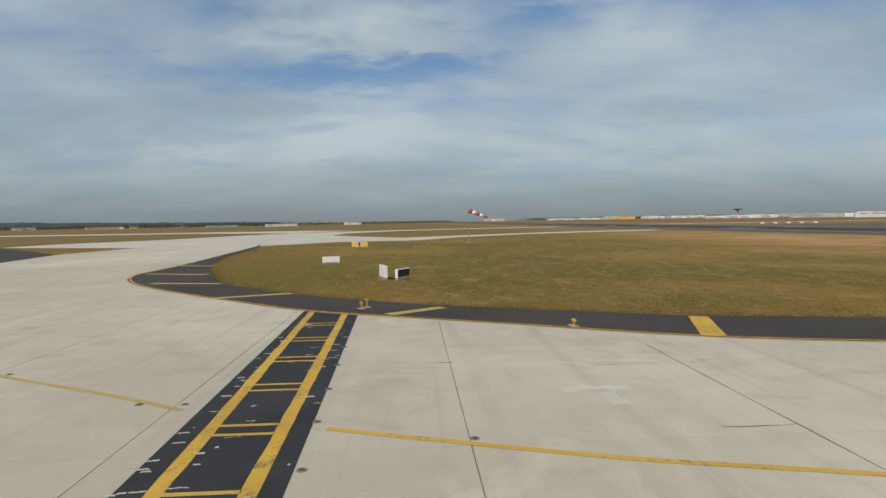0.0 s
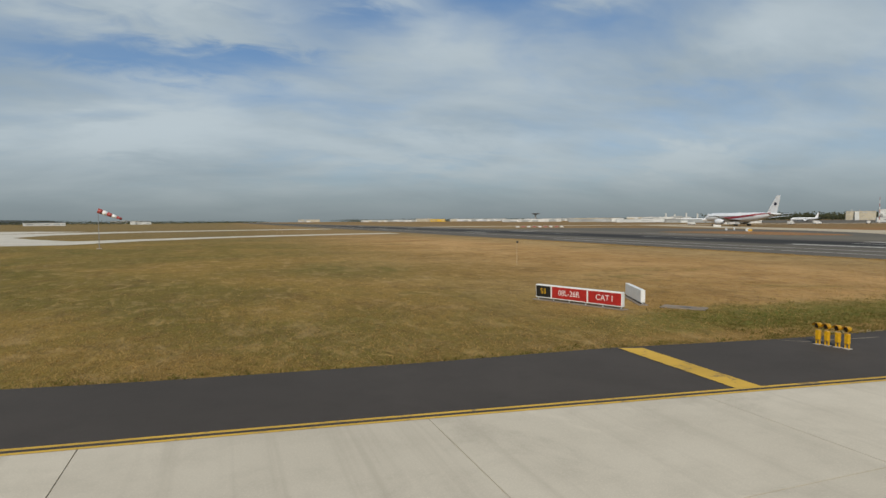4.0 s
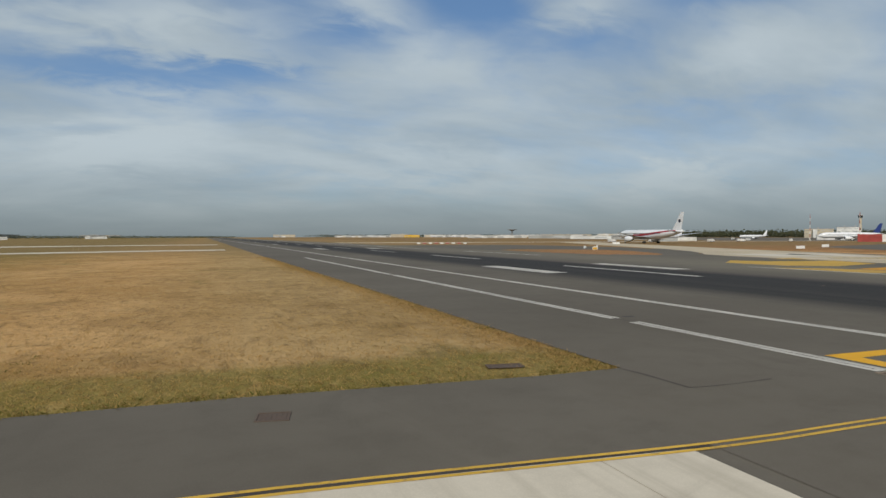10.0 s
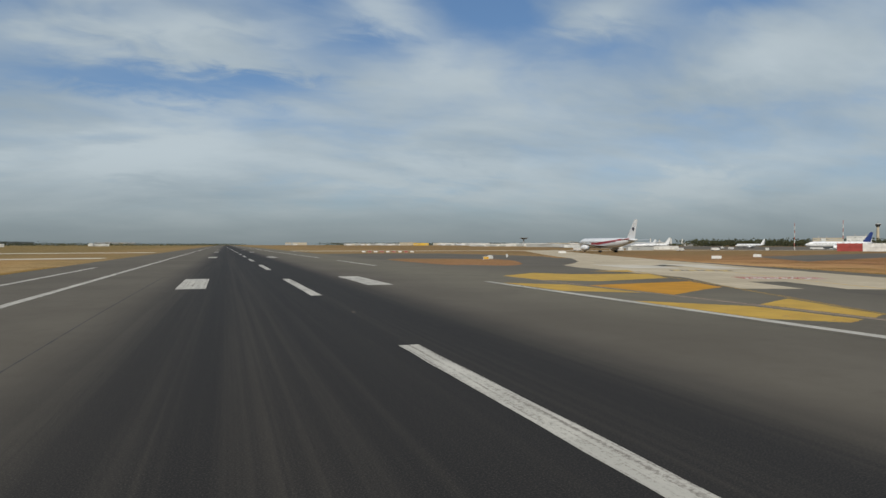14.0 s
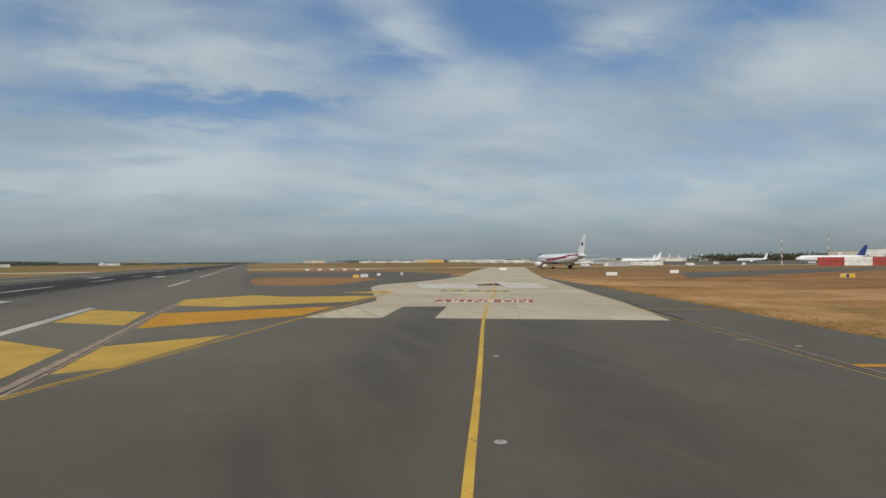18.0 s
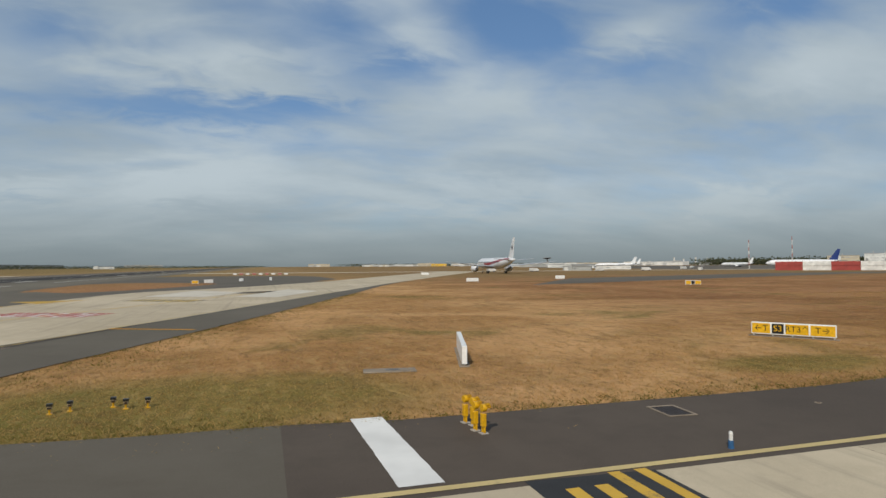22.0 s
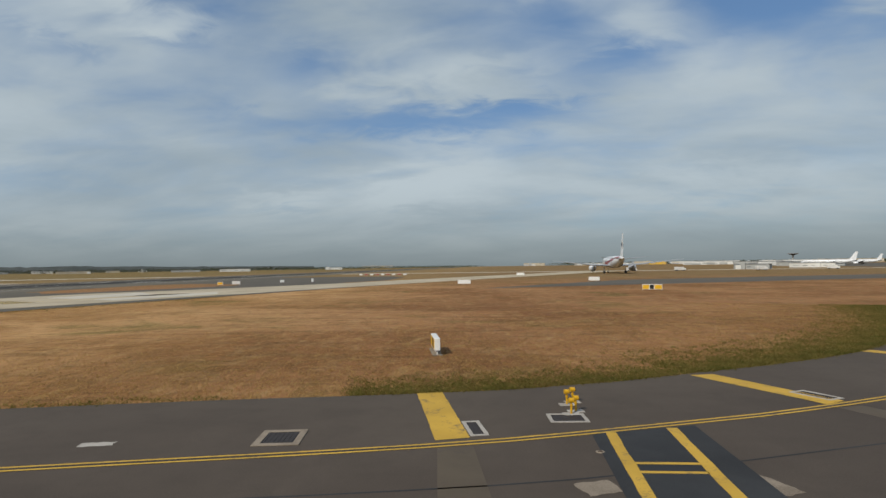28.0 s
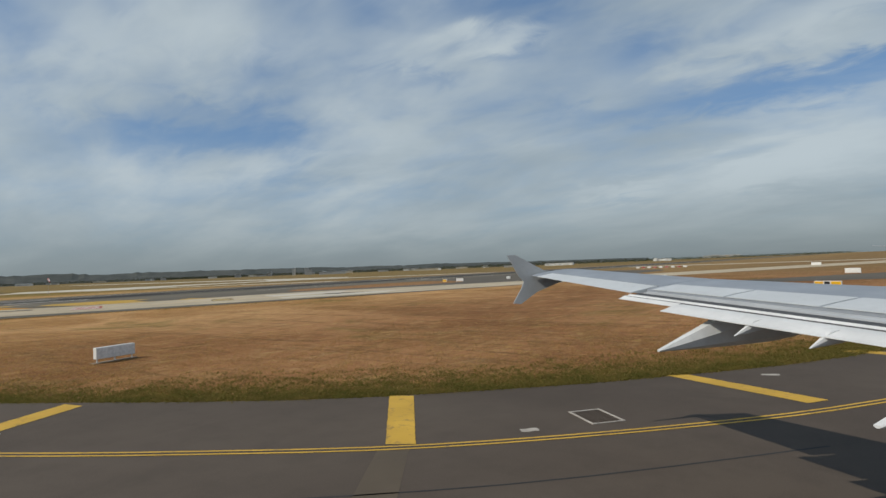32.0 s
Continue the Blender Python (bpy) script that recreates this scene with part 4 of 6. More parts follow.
# amber hatching between the runway and its exit
for pts in ([(31.1, 17.2), (32.7, 15.0), (36.1, 16.7), (34.7, 13.9), (32.0, 7.0), (31.1, 6.0)],):
    rough_sheet("hatching", pts, Z_LINE - 0.004, M_AMBER, 0.04, 0.6)
for pts in ([(31.1, 40.6), (36.7, 33.8), (36.6, 25.5), (34.4, 24.7), (31.1, 28.0)], [(38.3, 34.6), (44.8, 37.7), (40.3, 26.8), (38.2, 25.9)],
            [(31.1, 64.8), (36.8, 59.3), (37.1, 46.8), (31.2, 51.5)], [(38.0, 79), (46.7, 86), (50.2, 80), (62.6, 77.5), (57, 66.5), (43.7, 63.5), (38.3, 68)],
            [(58.9, 88.2), (68.1, 89.9), (64, 82.3)]):
    rough_sheet("hatching", pts, Z_LINE - 0.004, M_HATCH, 0.04, 0.6)
rough_sheet("hatching", [(38.2, 57.5), (54.4, 59.6), (50, 50), (45.7, 48.1), (38.4, 44)], Z_LINE - 0.004, M_AMBER, 0.04, 0.6)
for pts in ([(33.5, 27.6), (33.45, 28.5), (35.45, 28.8), (35.5, 27.7)], [(34.3, 24.9), (34.35, 25.8), (35.4, 26.2), (35.4, 25.0), (34.3, 24.9)]):
    ribbon("hatching_outline", pts, 0.16, Z_LINE - 0.001, M_AMBER, soft=False)
    ribbon("hatching_outline", pts, 0.05, Z_LINE, M_KERB, soft=False, wobble=0.4)
ribbon("pavement_crack", [(33.7, 16.2), (34.0, 18.6), (34.5, 21.4), (34.78, 23.9)], 0.04, 0.0485, M_KERB, wobble=0.6)
ribbon("pavement_crack", [(32.45, 11.7), (32.7, 12.9), (33.05, 14.1)], 0.05, Z_LINE, M_KERB, wobble=0.6)
rough_sheet("drain_channel", [(37.32, 20.5), (38.02, 20.9), (38.5, 77), (37.85, 77)], 0.0458, M_GUTTER, 0.06, 0.5)
ribbon("drain_slot", [(37.68, 21.4), (37.86, 26), (37.97, 36), (38.08, 52), (38.18, 76)], 0.11, 0.0475, M_TAR, wobble=0.35)
ribbon("taxiway_centreline", [(41.1, -14), (46.4, -1), (50.2, 8.5), (52.0, 12.9), (53.6, 16.8), (56.8, 24.7), (63.6, 41.5), (70.9, 58.4), (80, 79), (92, 108)], 0.24, Z_LINE, M_YELLOW)
ribbon("taxiway_centreline", [(-160, 32), (-150, 24.5), (-144.5, 20.7), (-139.7, 18.0), (-137.0, 16.3)], 0.18, Z_LINE, M_YELLOW_OLD)
ribbon("taxiway_centreline", [(-133.2, 14.6), (-130.6, 13.6), (-127.3, 12.4), (-124.3, 11.6), (-117, 9.8), (-105, 8.5)], 0.2, Z_LINE, M_YELLOW)

# painted words on the exit, too worn to read: letter-sized bars
def word(a, b, n, size, mat, rim=None):
    d = Vector((b[0] - a[0], b[1] - a[1])).normalized()
    up_ = Vector((-d.y, d.x))
    length = math.hypot(b[0] - a[0], b[1] - a[1])
    for i in range(n):
        c = Vector(a) + d * (length * (i + 0.5) / n)
        w = length / n * 0.26
        for grow, m_, z in (((1.7, rim, 0.0500),) if rim else ()) + ((1.0, mat, 0.0520),):
            q = [c + d * (sx * w * grow) + up_ * (sy * size / 2 * (1 + 0.08 * (grow - 1))) for sx, sy in ((-1, -1), (1, -1), (1, 1), (-1, 1))]
            rough_sheet("painted_letter_bar", [(v.x, v.y) for v in q], z, m_, 0.06, 0.5)


field = rough_sheet("no_entry_field", slant((76.6, 59.2), (66.4, 63.8), 4.6), 0.0505, M_RED_LINE, 0.08, 0.5)
lettering("NO ENTRY", 1.55, M_WHITE_NEW, field, pose(71.5, 61.5, 0.0535, rz=math.degrees(math.atan2(4.8, -10.7))) @ Matrix.Diagonal((1, 3.0, 0.2, 1)))
word((74.2, 86.4), (83.3, 80.8), 4, 3.8, M_YELLOW_OLD, M_BLACK_LINE)

# cracks, old repairs and scuffs on the western concrete
ribbon("joint_crack", [(-122.9 + random.uniform(-0.03, 0.03), -6 + 28.4 * i / 13) for i in range(14)], 0.035, 0.0475, M_KERB, wobble=0.6)
for x0, x1, y in ((-124.6, -122.9, 13.86), (-130.6, -130.0, 20.5), (-125.6, -124.9, 19.6), (-122.6, -122.1, 19.6)):
    ribbon("joint_crack", [(x0 + (x1 - x0) * i / 5, y + random.uniform(-0.04, 0.04)) for i in range(6)], 0.05, 0.0475, M_KERB, wobble=0.7)
for cx, cy, w_, d_ in ((-126.6, 20.1, 2.6, 0.14), (-124.2, 20.0, 1.5, 0.3), (-121.5, 19.9, 2.4, 0.12), (-126.4, 17.1, 1.9, 0.5), (-126.2, 16.2, 0.5, 1.2), (-118.0, 17.9, 3.2, 0.1), (-112.3, 15.8, 1.2, 0.5), (-98.0, 12.5, 2.6, 0.4), (-86.0, 9.5, 1.0, 0.8)):
    rough_sheet("concrete_repair", [(cx - w_ / 2, cy - d_ / 2), (cx + w_ / 2, cy - d_ / 2), (cx + w_ / 2, cy + d_ / 2), (cx - w_ / 2, cy + d_ / 2)], 0.0482, M_CONC_PALE, 0.12, 0.18)
# scuffs and patches on the asphalt
for cx, cy, w_, d_, t_, m_ in ((116.9, 10.6, 0.7, 0.10, 8, M_FRAME), (141.8, 13.0, 0.9, 0.35, 12, M_FRAME), (72.6, 24.6, 0.9, 0.22, -6, M_FRAME),
                               (177.15, 27.97, 0.5, 0.3, 42, M_FRAME), (181.6, 39.0, 0.6, 0.3, 20, M_FRAME), (-18.0, 13.2, 0.62, 0.42, -20, M_KERB), (154.35, 10.4, 0.8, 0.7, 20, M_KERB), (157.7, 10.9, 0.7, 1.6, 25, M_KERB), (-21.75, 29.85, 0.7, 0.25, -18, M_TAR), (-20.6, 15.6, 0.22, 0.3, 0, M_KERB),):
    c_, s_ = math.cos(radians(t_)), math.sin(radians(t_))
    rough_sheet("scuff_mark", [(cx + a_ * w_ / 2 * c_ - b_ * d_ / 2 * s_, cy + a_ * w_ / 2 * s_ + b_ * d_ / 2 * c_) for a_, b_ in ((-1, -1), (1, -1), (1, 1), (-1, 1))], 0.0485, m_, 0.05, 0.12)

# pale bare earth and gravel along the pavement edge
for n in range(46):
    x = random.uniform(-76, -52)
    y0 = 21.75 - 0.083 * (x + 66) + random.uniform(0.05, 0.75)
    w_, d_ = random.uniform(0.25, 1.3), random.uniform(0.08, 0.3)
    rough_sheet("bare_earth", [(x - w_ / 2, y0 - d_ / 2), (x, y0 - d_ * 0.7), (x + w_ / 2, y0 - d_ / 3), (x + w_ / 3, y0 + d_ / 2), (x - w_ / 3, y0 + d_ / 2)], 0.004 + 0.0003 * n, M_EARTH, 0.06, 0.15)

# ragged joints where two asphalts meet
ribbon("pavement_crack", [(-30.7, 19.1), (-30.53, 18.12), (-30.45, 16.2)], 0.07, 0.0485, M_ASPH_DARK, wobble=0.7)
ribbon("pavement_crack", [(-30.45, 16.2), (-29.6, 16.1), (-28.6, 16.05), (-27.2, 16.1)], 0.05, 0.0485, M_ASPH_DARK, wobble=0.7)
ribbon("asphalt_seam", [(-66.45, 15.9), (-66.55, 16.6), (-66.5, 17.4), (-66.62, 18.1), (-66.4, 18.8), (-66.55, 19.5), (-66.4, 20.2), (-66.5, 20.9), (-66.3, 21.6)], 0.06, 0.0485, M_TAR, wobble=0.7)
ribbon("asphalt_seam", [(-66.4, 19.4), (-66.3, 20.0), (-66.4, 20.7), (-66.2, 21.5)], 0.07, 0.0478, M_KERB, wobble=0.8)
ribbon("asphalt_seam", [(27.4, 15.4), (29.9, 15.0), (31.3, 14.7), (33.4, 14.9)], 0.06, Z_LINE + 0.004, M_TAR, wobble=0.5)
ribbon("pavement_seam", [(78.0, 13.41), (76.62, 12.75), (75.65, 11.46), (75.22, 10.86)], 0.035, 0.0478, M_ASPH_DARK, wobble=0.6)
ribbon("pale_seam", [(-78.9, 22.5), (-78.3, 22.0), (-77.5, 21.95), (-75.0, 21.6)], 0.06, 0.0455, M_KERB, wobble=0.5)
ribbon("line_groove", [(-22.73, 15.8), (-22.85, 27.8), (-23.35, 68)], 0.06, Z_LINE + 0.002, M_TAR, wobble=0.5)

# pale scuffs where the black fields of the holding points are worn through
for n in range(110):
    x0 = -136.6 + random.choice((random.uniform(-0.35, 0.5), random.uniform(-0.3, 3.2)))
    y0 = random.uniform(4, 29)
    w_, d_ = random.uniform(0.05, 0.4), random.uniform(0.03, 0.12)
    rough_sheet("paint_scuff", [(x0, y0), (x0 + w_, y0 + 0.02), (x0 + w_ * 0.8, y0 + d_), (x0 + w_ * 0.1, y0 + d_ * 0.8)], Z_LINE + 0.0005 + 0.00001 * n, M_CONC_PALE, 0.02, 0.06)
for n in range(24):
    x0 = random.uniform(-80.7, -78.1)
    y0 = random.uniform(13, 16.2)
    w_, d_ = random.uniform(0.08, 0.35), random.uniform(0.05, 0.2)
    rough_sheet("paint_scuff", [(x0, y0), (x0 + w_, y0 + 0.02), (x0 + w_ * 0.8, y0 + d_), (x0 + w_ * 0.1, y0 + d_ * 0.8)], Z_LINE + 0.0009 + 0.00001 * n, M_CONC_PALE, 0.02, 0.06)

# ---- things on the pavements ----
def grate(x, y, sx, sy, turn=0.0, pale=True):
    """A drain cover in a concrete surround."""
    e = root("drain_cover", x, y, 0.042, turn, "rusty iron drain cover in a pale concrete surround" if pale else "dark iron drain cover flush in asphalt", "drain cover", "drain covers")
    f = (0.19 if x == 146.5 else 0.07 if x > 175 else 0.11 if x > 140 else 0.08) if pale else 0.05
    plate_mat = M_ASPH_EAST if x > 175 else M_IRON if x > 100 else M_GRATE
    bm = bmesh.new()
    for dx, dy, w, d in ((0, sy / 2 + f / 2, sx + 2 * f, f), (0, -sy / 2 - f / 2, sx + 2 * f, f), (-sx / 2 - f / 2, 0, f, sy), (sx / 2 + f / 2, 0, f, sy)):
        box_bm(w, d, 0.024, (dx, dy, 0), 0.004, bm)
    part("surround", bm, (M_KERB if -30 < x < 0 or x in (103.76, 123.95, 146.5) else M_FRAME) if pale else M_GRATE, e)
    part("plate", box_bm(sx, sy, 0.008), plate_mat, e)
    n = max(3, int(sx / 0.12))
    for i in range(n):
        part("bar", box_bm(0.045, sy * 0.94, 0.010, (-sx / 2 + sx * (i + 0.5) / n, 0, 0.008)), plate_mat, e)
    return e


for x, y, sx, sy, turn, pale in ((79.3, 11.78, 0.95, 0.7, -5, True), (75.1, 10.35, 1.0, 0.75, -5, False), (73.1, 10.2, 0.9, 0.7, -5, False), (84.7, 11.55, 0.8, 1.3, -3, True), (103.76, 10.94, 0.8, 1.12, -4, True),
                                 (123.95, 11.19, 0.78, 1.58, 8, True), (146.5, 13.75, 0.85, 1.08, 7, True), (151.7, 14.82, 0.3, 1.3, 12, True), (154.42, 16.0, 0.92, 0.78, 3, True),
                                 (163.15, 19.25, 0.5, 1.25, 28, True), (178.2, 30.15, 1.4, 0.9, -40, True), (-22.95, 14.93, 0.7, 0.72, -8, True), (-34.2, 20.95, 1.2, 0.5, -12, False), (-42.37, 17.86, 0.75, 0.65, -12, False)):
    grate(x, y, sx, sy, turn, pale)


def inset_light(x, y, r=0.115):
    e = root("inset_light", x, y, 0.042, 0, "flush round steel taxiway light set in pavement", "taxiway light", "inset taxiway lights")
    part("ring", tube_bm(r, r * 0.92, 0.012, seg=14), M_FRAME if r > 0.12 else M_KERB, e)
    part("dome", tube_bm(r * 0.6, r * 0.35, 0.02, Matrix.Translation((0, 0, 0.012)), 12), M_CASE_GREY if r > 0.12 else M_GRATE, e)


for x, y in ((-133.35, 12.4), (-133.5, 15.1), (-133.6, 17.8), (-133.7, 20.6), (-133.8, 23.4), (-130.0, 13.7), (-137.1, 16.8), (-138.3, 16.9), (-143.9, 20.6), (154.8, 12.8), (57.35, 24.1),
             (52.15, 11.4), (73.4, 21.6), (8.1, 40.0), (36.0, 41.0), (109.0, 10.4)):
    inset_light(x, y, 0.17 if 40 < x < 80 else 0.115)


def sign(a, b, panels, label, height=0.78, foot=0.14, depth=0.24, pad=True, back=None, category="taxiway sign", ink_size=0.5):
    """A boxed sign from a to b on short legs. The face looks to the right of the way from a to b."""
    length = math.hypot(b[0] - a[0], b[1] - a[1])
    turn = math.degrees(math.atan2(b[1] - a[1], b[0] - a[0]))
    e = root("taxiway_sign", (a[0] + b[0]) / 2, (a[1] + b[1]) / 2, 0.0, turn, label, category, "taxiway signs")
    if pad:
        part("footing", box_bm(length + 0.3, 0.5, 0.05, (0, 0, 0), 0.01), M_KERB, e)
    part("casing", box_bm(length, depth, height, (0, 0, foot + 0.05), 0.02), M_CASE, e)
    n = max(2, round(length / 1.05) + 1)
    for i in range(n):
        x = -length / 2 + 0.12 + (length - 0.24) * i / (n - 1)
        part("leg", tube_bm(0.035, 0.035, foot + 0.01, Matrix.Translation((x, 0, 0.045)), 8), M_CASE, e)
    for f0, f1, mat, text, ink in panels:
        w = (f1 - f0) * length - 0.1
        cx = -length / 2 + (f0 + f1) / 2 * length
        p = part("panel", box_bm(w, 0.012, height - 0.13, (cx, -depth / 2 - 0.002, foot + 0.115)), mat, e)
        if text:
            lettering(text, (height - 0.13) * ink_size, ink, p, Matrix.Translation((cx, -depth / 2 - 0.012, foot + 0.05 + height / 2)) @ pose(0, 0, 0, 90))
    for f0, f1, mat in back or ():
        part("back_panel", box_bm((f1 - f0) * length - 0.1, 0.012, height - 0.16, (-length / 2 + (f0 + f1) / 2 * length, depth / 2 + 0.002, foot + 0.13)), mat, e)
    return e


WHITE_INK, YELLOW_INK, BLACK_INK = M_CASE, M_SIGN_YEL, M_SIGN_BLK
sign((-81.45, 36.6), (-79.5, 31.2), ((0.0, 0.2, M_SIGN_BLK, "S3", YELLOW_INK), (0.2, 0.63, M_SIGN_RED, "08L-26R", WHITE_INK), (0.63, 1.0, M_SIGN_RED, "CAT I", WHITE_INK)),
     "red runway holding sign with black S3 panel, white casing", 0.76, 0.1)
sign((-77.5, 32.2), (-76.0, 35.5), ((0.0, 0.35, M_SIGN_YEL, "", None), (0.35, 0.6, M_SIGN_BLK, "", None), (0.6, 1.0, M_SIGN_YEL, "", None)),
     "white-cased sign with yellow and black panels in shade", 0.68, 0.1)
sign((-132.55, 48.5), (-131.6, 50.2), ((0.0, 1.0, M_SIGN_BLK, "", None),), "white-cased sign, dark face in shade, on dry grass", 0.70)
sign((-133.35, 48.7), (-133.9, 50.9), (), "narrow white sign box seen from behind, dry grass around", 0.95)
sign((-141.4, 69.2), (-139.5, 69.4), ((0.0, 1.0, M_SIGN_BACK, "", None),), "white board with faint unreadable lettering on grass", 0.66)
sign((-142.6, 114.2), (-139.6, 113.2), ((0.0, 0.42, M_SIGN_YEL, "", None), (0.42, 0.58, M_SIGN_BLK, "", None), (0.58, 1.0, M_SIGN_YEL, "", None)), "yellow direction sign with a black middle panel", 0.85)
sign((100.35, 20.85), (101.95, 26.6), ((0.0, 0.36, M_SIGN_RED_SHADE, "", None), (0.36, 0.73, M_SIGN_RED_SHADE, "", None), (0.73, 1.0, M_SIGN_RED_SHADE, "", None)), "long white sign box, shaded red face, on rust-coloured grass", 0.82, 0.06)
sign((121.5, 26.15), (124.1, 22.4), ((0.0, 0.245, M_SIGN_YEL, "\u2190T", BLACK_INK), (0.245, 0.41, M_SIGN_BLK, "S3", YELLOW_INK), (0.41, 0.70, M_SIGN_YEL, "RT3\u2191", BLACK_INK), (0.70, 1.0, M_SIGN_YEL, "T\u2192", BLACK_INK)),
     "yellow direction sign with black S3 panel, white casing and legs", 0.74, 0.1, ink_size=0.62)
sign((148.99, 31.13), (149.41, 28.77), ((0.0, 0.45, M_SIGN_YEL, "", None), (0.45, 0.75, M_SIGN_BLK, "", None), (0.75, 1.0, M_SIGN_YEL, "", None)), "small yellow and black sign with a white ribbed back", 0.64, 0.2, 0.3,
     back=((0.0, 0.25, M_SIGN_BACK), (0.25, 0.5, M_SIGN_BACK), (0.5, 0.75, M_SIGN_BACK), (0.75, 1.0, M_SIGN_BACK)))
for a, b, h, lab in (((76.0, 169.2), (78.2, 169.9), 0.95, "white rectangular marker board beyond the runway exit"), ((84.3, 186.6), (85.5, 187.0), 0.8, "white rectangular marker board beyond the runway exit"),
                     ((93.2, 191.2), (93.9, 191.4), 1.0, "small white marker board on grass"), ((144.0, 148.3), (147.2, 147.6), 0.95, "long white marker board by the taxiway"),
                     ((179.0, 164.6), (181.8, 163.8), 1.0, "white marker board on far grass"),
                     ((164.2, 274.5), (167.5, 272.5), 1.0, "white marker board on far grass")):
    sign(a, b, ((0.0, 1.0, M_SIGN_BACK, "", None),), lab, h, pad=False)
sign((73.2, 165.8), (74.9, 165.6), ((0.0, 1.0, M_SIGN_YEL, "", None),), "yellow sign board beside the runway exit", 0.8, pad=False)
sign((178.2, 103.2), (181.2, 102.0), ((0.0, 0.36, M_SIGN_YEL, "", None), (0.36, 0.6, M_SIGN_BLK, "", None), (0.6, 1.0, M_SIGN_YEL, "", None)), "yellow direction sign with a black middle panel", 0.85, pad=False)


def guard_light(x, y, turn, tall=0.86):
    """A hooded yellow runway guard light on a box body."""
    e = root("guard_light", x, y, 0.042, turn, "yellow hooded runway guard light on asphalt", "guard light", "runway guard lights")
    part("base_plate", box_bm(0.22, 0.24, 0.025, (0, 0, 0), 0.005), M_FRAME, e)
    for s in (-1, 1):
        part("leg", box_bm(0.05, 0.05, 0.16, (0, 0.06 * s, 0.025), 0.006), M_LAMP_YEL, e)
    part("body", box_bm(0.13, 0.16, tall - 0.50, (0, 0, 0.18), 0.02), M_LAMP_YEL, e)
    head = part("lamp_head", tube_bm(0.105, 0.105, 0.13, Matrix.Translation((-0.06, 0, tall - 0.17)) @ pose(0, 0, 0, 0, 90), 14), M_LAMP_YEL, e)
    part("lens", tube_bm(0.085, 0.085, 0.012, Matrix.Translation((0.072, 0, tall - 0.17)) @ pose(0, 0, 0, 0, 90), 14), M_LENS, head)
    bm = bmesh.new()
    for i in range(8):
        a0, a1 = math.pi * i / 8, math.pi * (i + 1) / 8
        q = [bm.verts.new((dx, 0.115 * math.cos(a) * k, tall - 0.17 + 0.115 * math.sin(a) * k)) for dx, a, k in ((0.05, a0, 1), (0.17, a0, 1.05), (0.17, a1, 1.05), (0.05, a1, 1))]
        bm.faces.new(q)
    bmesh.ops.solidify(bm, geom=bm.faces, thickness=0.008)
    part("hood", bm, M_LAMP_YEL, head)


for x, y, t_ in ((-78.34, 21.5, 182), (-78.28, 21.2, 182), (-78.2, 20.86, 182), (-78.14, 20.56, 182), (97.35, 10.4, 8), (97.24, 10.74, 8), (97.35, 11.25, 8), (97.24, 11.6, 8)):
    guard_light(x, y, t_)


def pole_light(x, y, turn, tall=0.52):
    e = root("stop_bar_light", x, y, 0.042, turn, "small yellow hooded light on a thin pole", "taxiway light", "pole lights by the taxiway")
    part("footing", box_bm(0.5, 0.34, 0.02, (0, 0, 0), 0.004), M_FRAME, e)
    part("pole", tube_bm(0.035, 0.03, tall - 0.2, Matrix.Translation((0, 0, 0.02)), 8), M_LAMP_YEL, e)
    head = part("lamp_head", tube_bm(0.085, 0.075, 0.16, Matrix.Translation((-0.08, 0, tall - 0.1)) @ pose(0, 0, 0, 0, 90), 12), M_LAMP_YEL, e)
    part("lens", tube_bm(0.068, 0.068, 0.012, Matrix.Translation((0.082, 0, tall - 0.1)) @ pose(0, 0, 0, 0, 90), 12), M_LENS, head)
    part("collar", tube_bm(0.05, 0.05, 0.05, Matrix.Translation((0, 0, tall - 0.27)), 8), M_LAMP_YEL, e)


for x, y in ((154.6, 16.5), (154.78, 16.85), (154.62, 17.75), (154.85, 18.1)):
    pole_light(x, y, 10)
pole_light(-134.0, 33.2, 120, 0.42)
pole_light(-133.75, 33.65, 120, 0.5)
pole_light(-124.4, 26.5, 100, 0.34)


def verge_light(x, y):
    e = root("approach_light", x, y, 0.0, 5, "low black and yellow light on short stem in grass", "approach light", "row of low lights")
    part("stem", tube_bm(0.03, 0.03, 0.16, seg=8), M_LAMP_YEL, e)
    part("lamp_head", box_bm(0.15, 0.13, 0.09, (0, 0, 0.16), 0.02), M_POST, e)
    part("lens", box_bm(0.11, 0.01, 0.06, (0, -0.068, 0.175)), M_LENS, e)
    part("cap", box_bm(0.17, 0.15, 0.09, (0, 0, 0.25), 0.015), M_SIGN_BLK, e)
    part("foot", box_bm(0.16, 0.16, 0.03), M_LAMP_YEL, e)


for x, y in ((85.2, 16.7), (85.7, 16.95), (86.9, 17.15), (87.35, 16.75), (88.0, 16.75)):
    verge_light(x, y)


def edge_marker(x, y, tall=0.42, top=M_WHITE):
    e = root("edge_marker", x, y, 0.042, 0, "slim edge marker post, blue foot and white top", "marker post", "edge marker posts")
    part("foot", tube_bm(0.075, 0.06, 0.2, seg=10), M_BLUE, e)
    part("band", tube_bm(0.05, 0.05, tall - 0.26, Matrix.Translation((0, 0, 0.2)), 10), top, e)
    part("cap", tube_bm(0.055, 0.03, 0.06, Matrix.Translation((0, 0, tall - 0.06)), 10), M_WHITE, e)


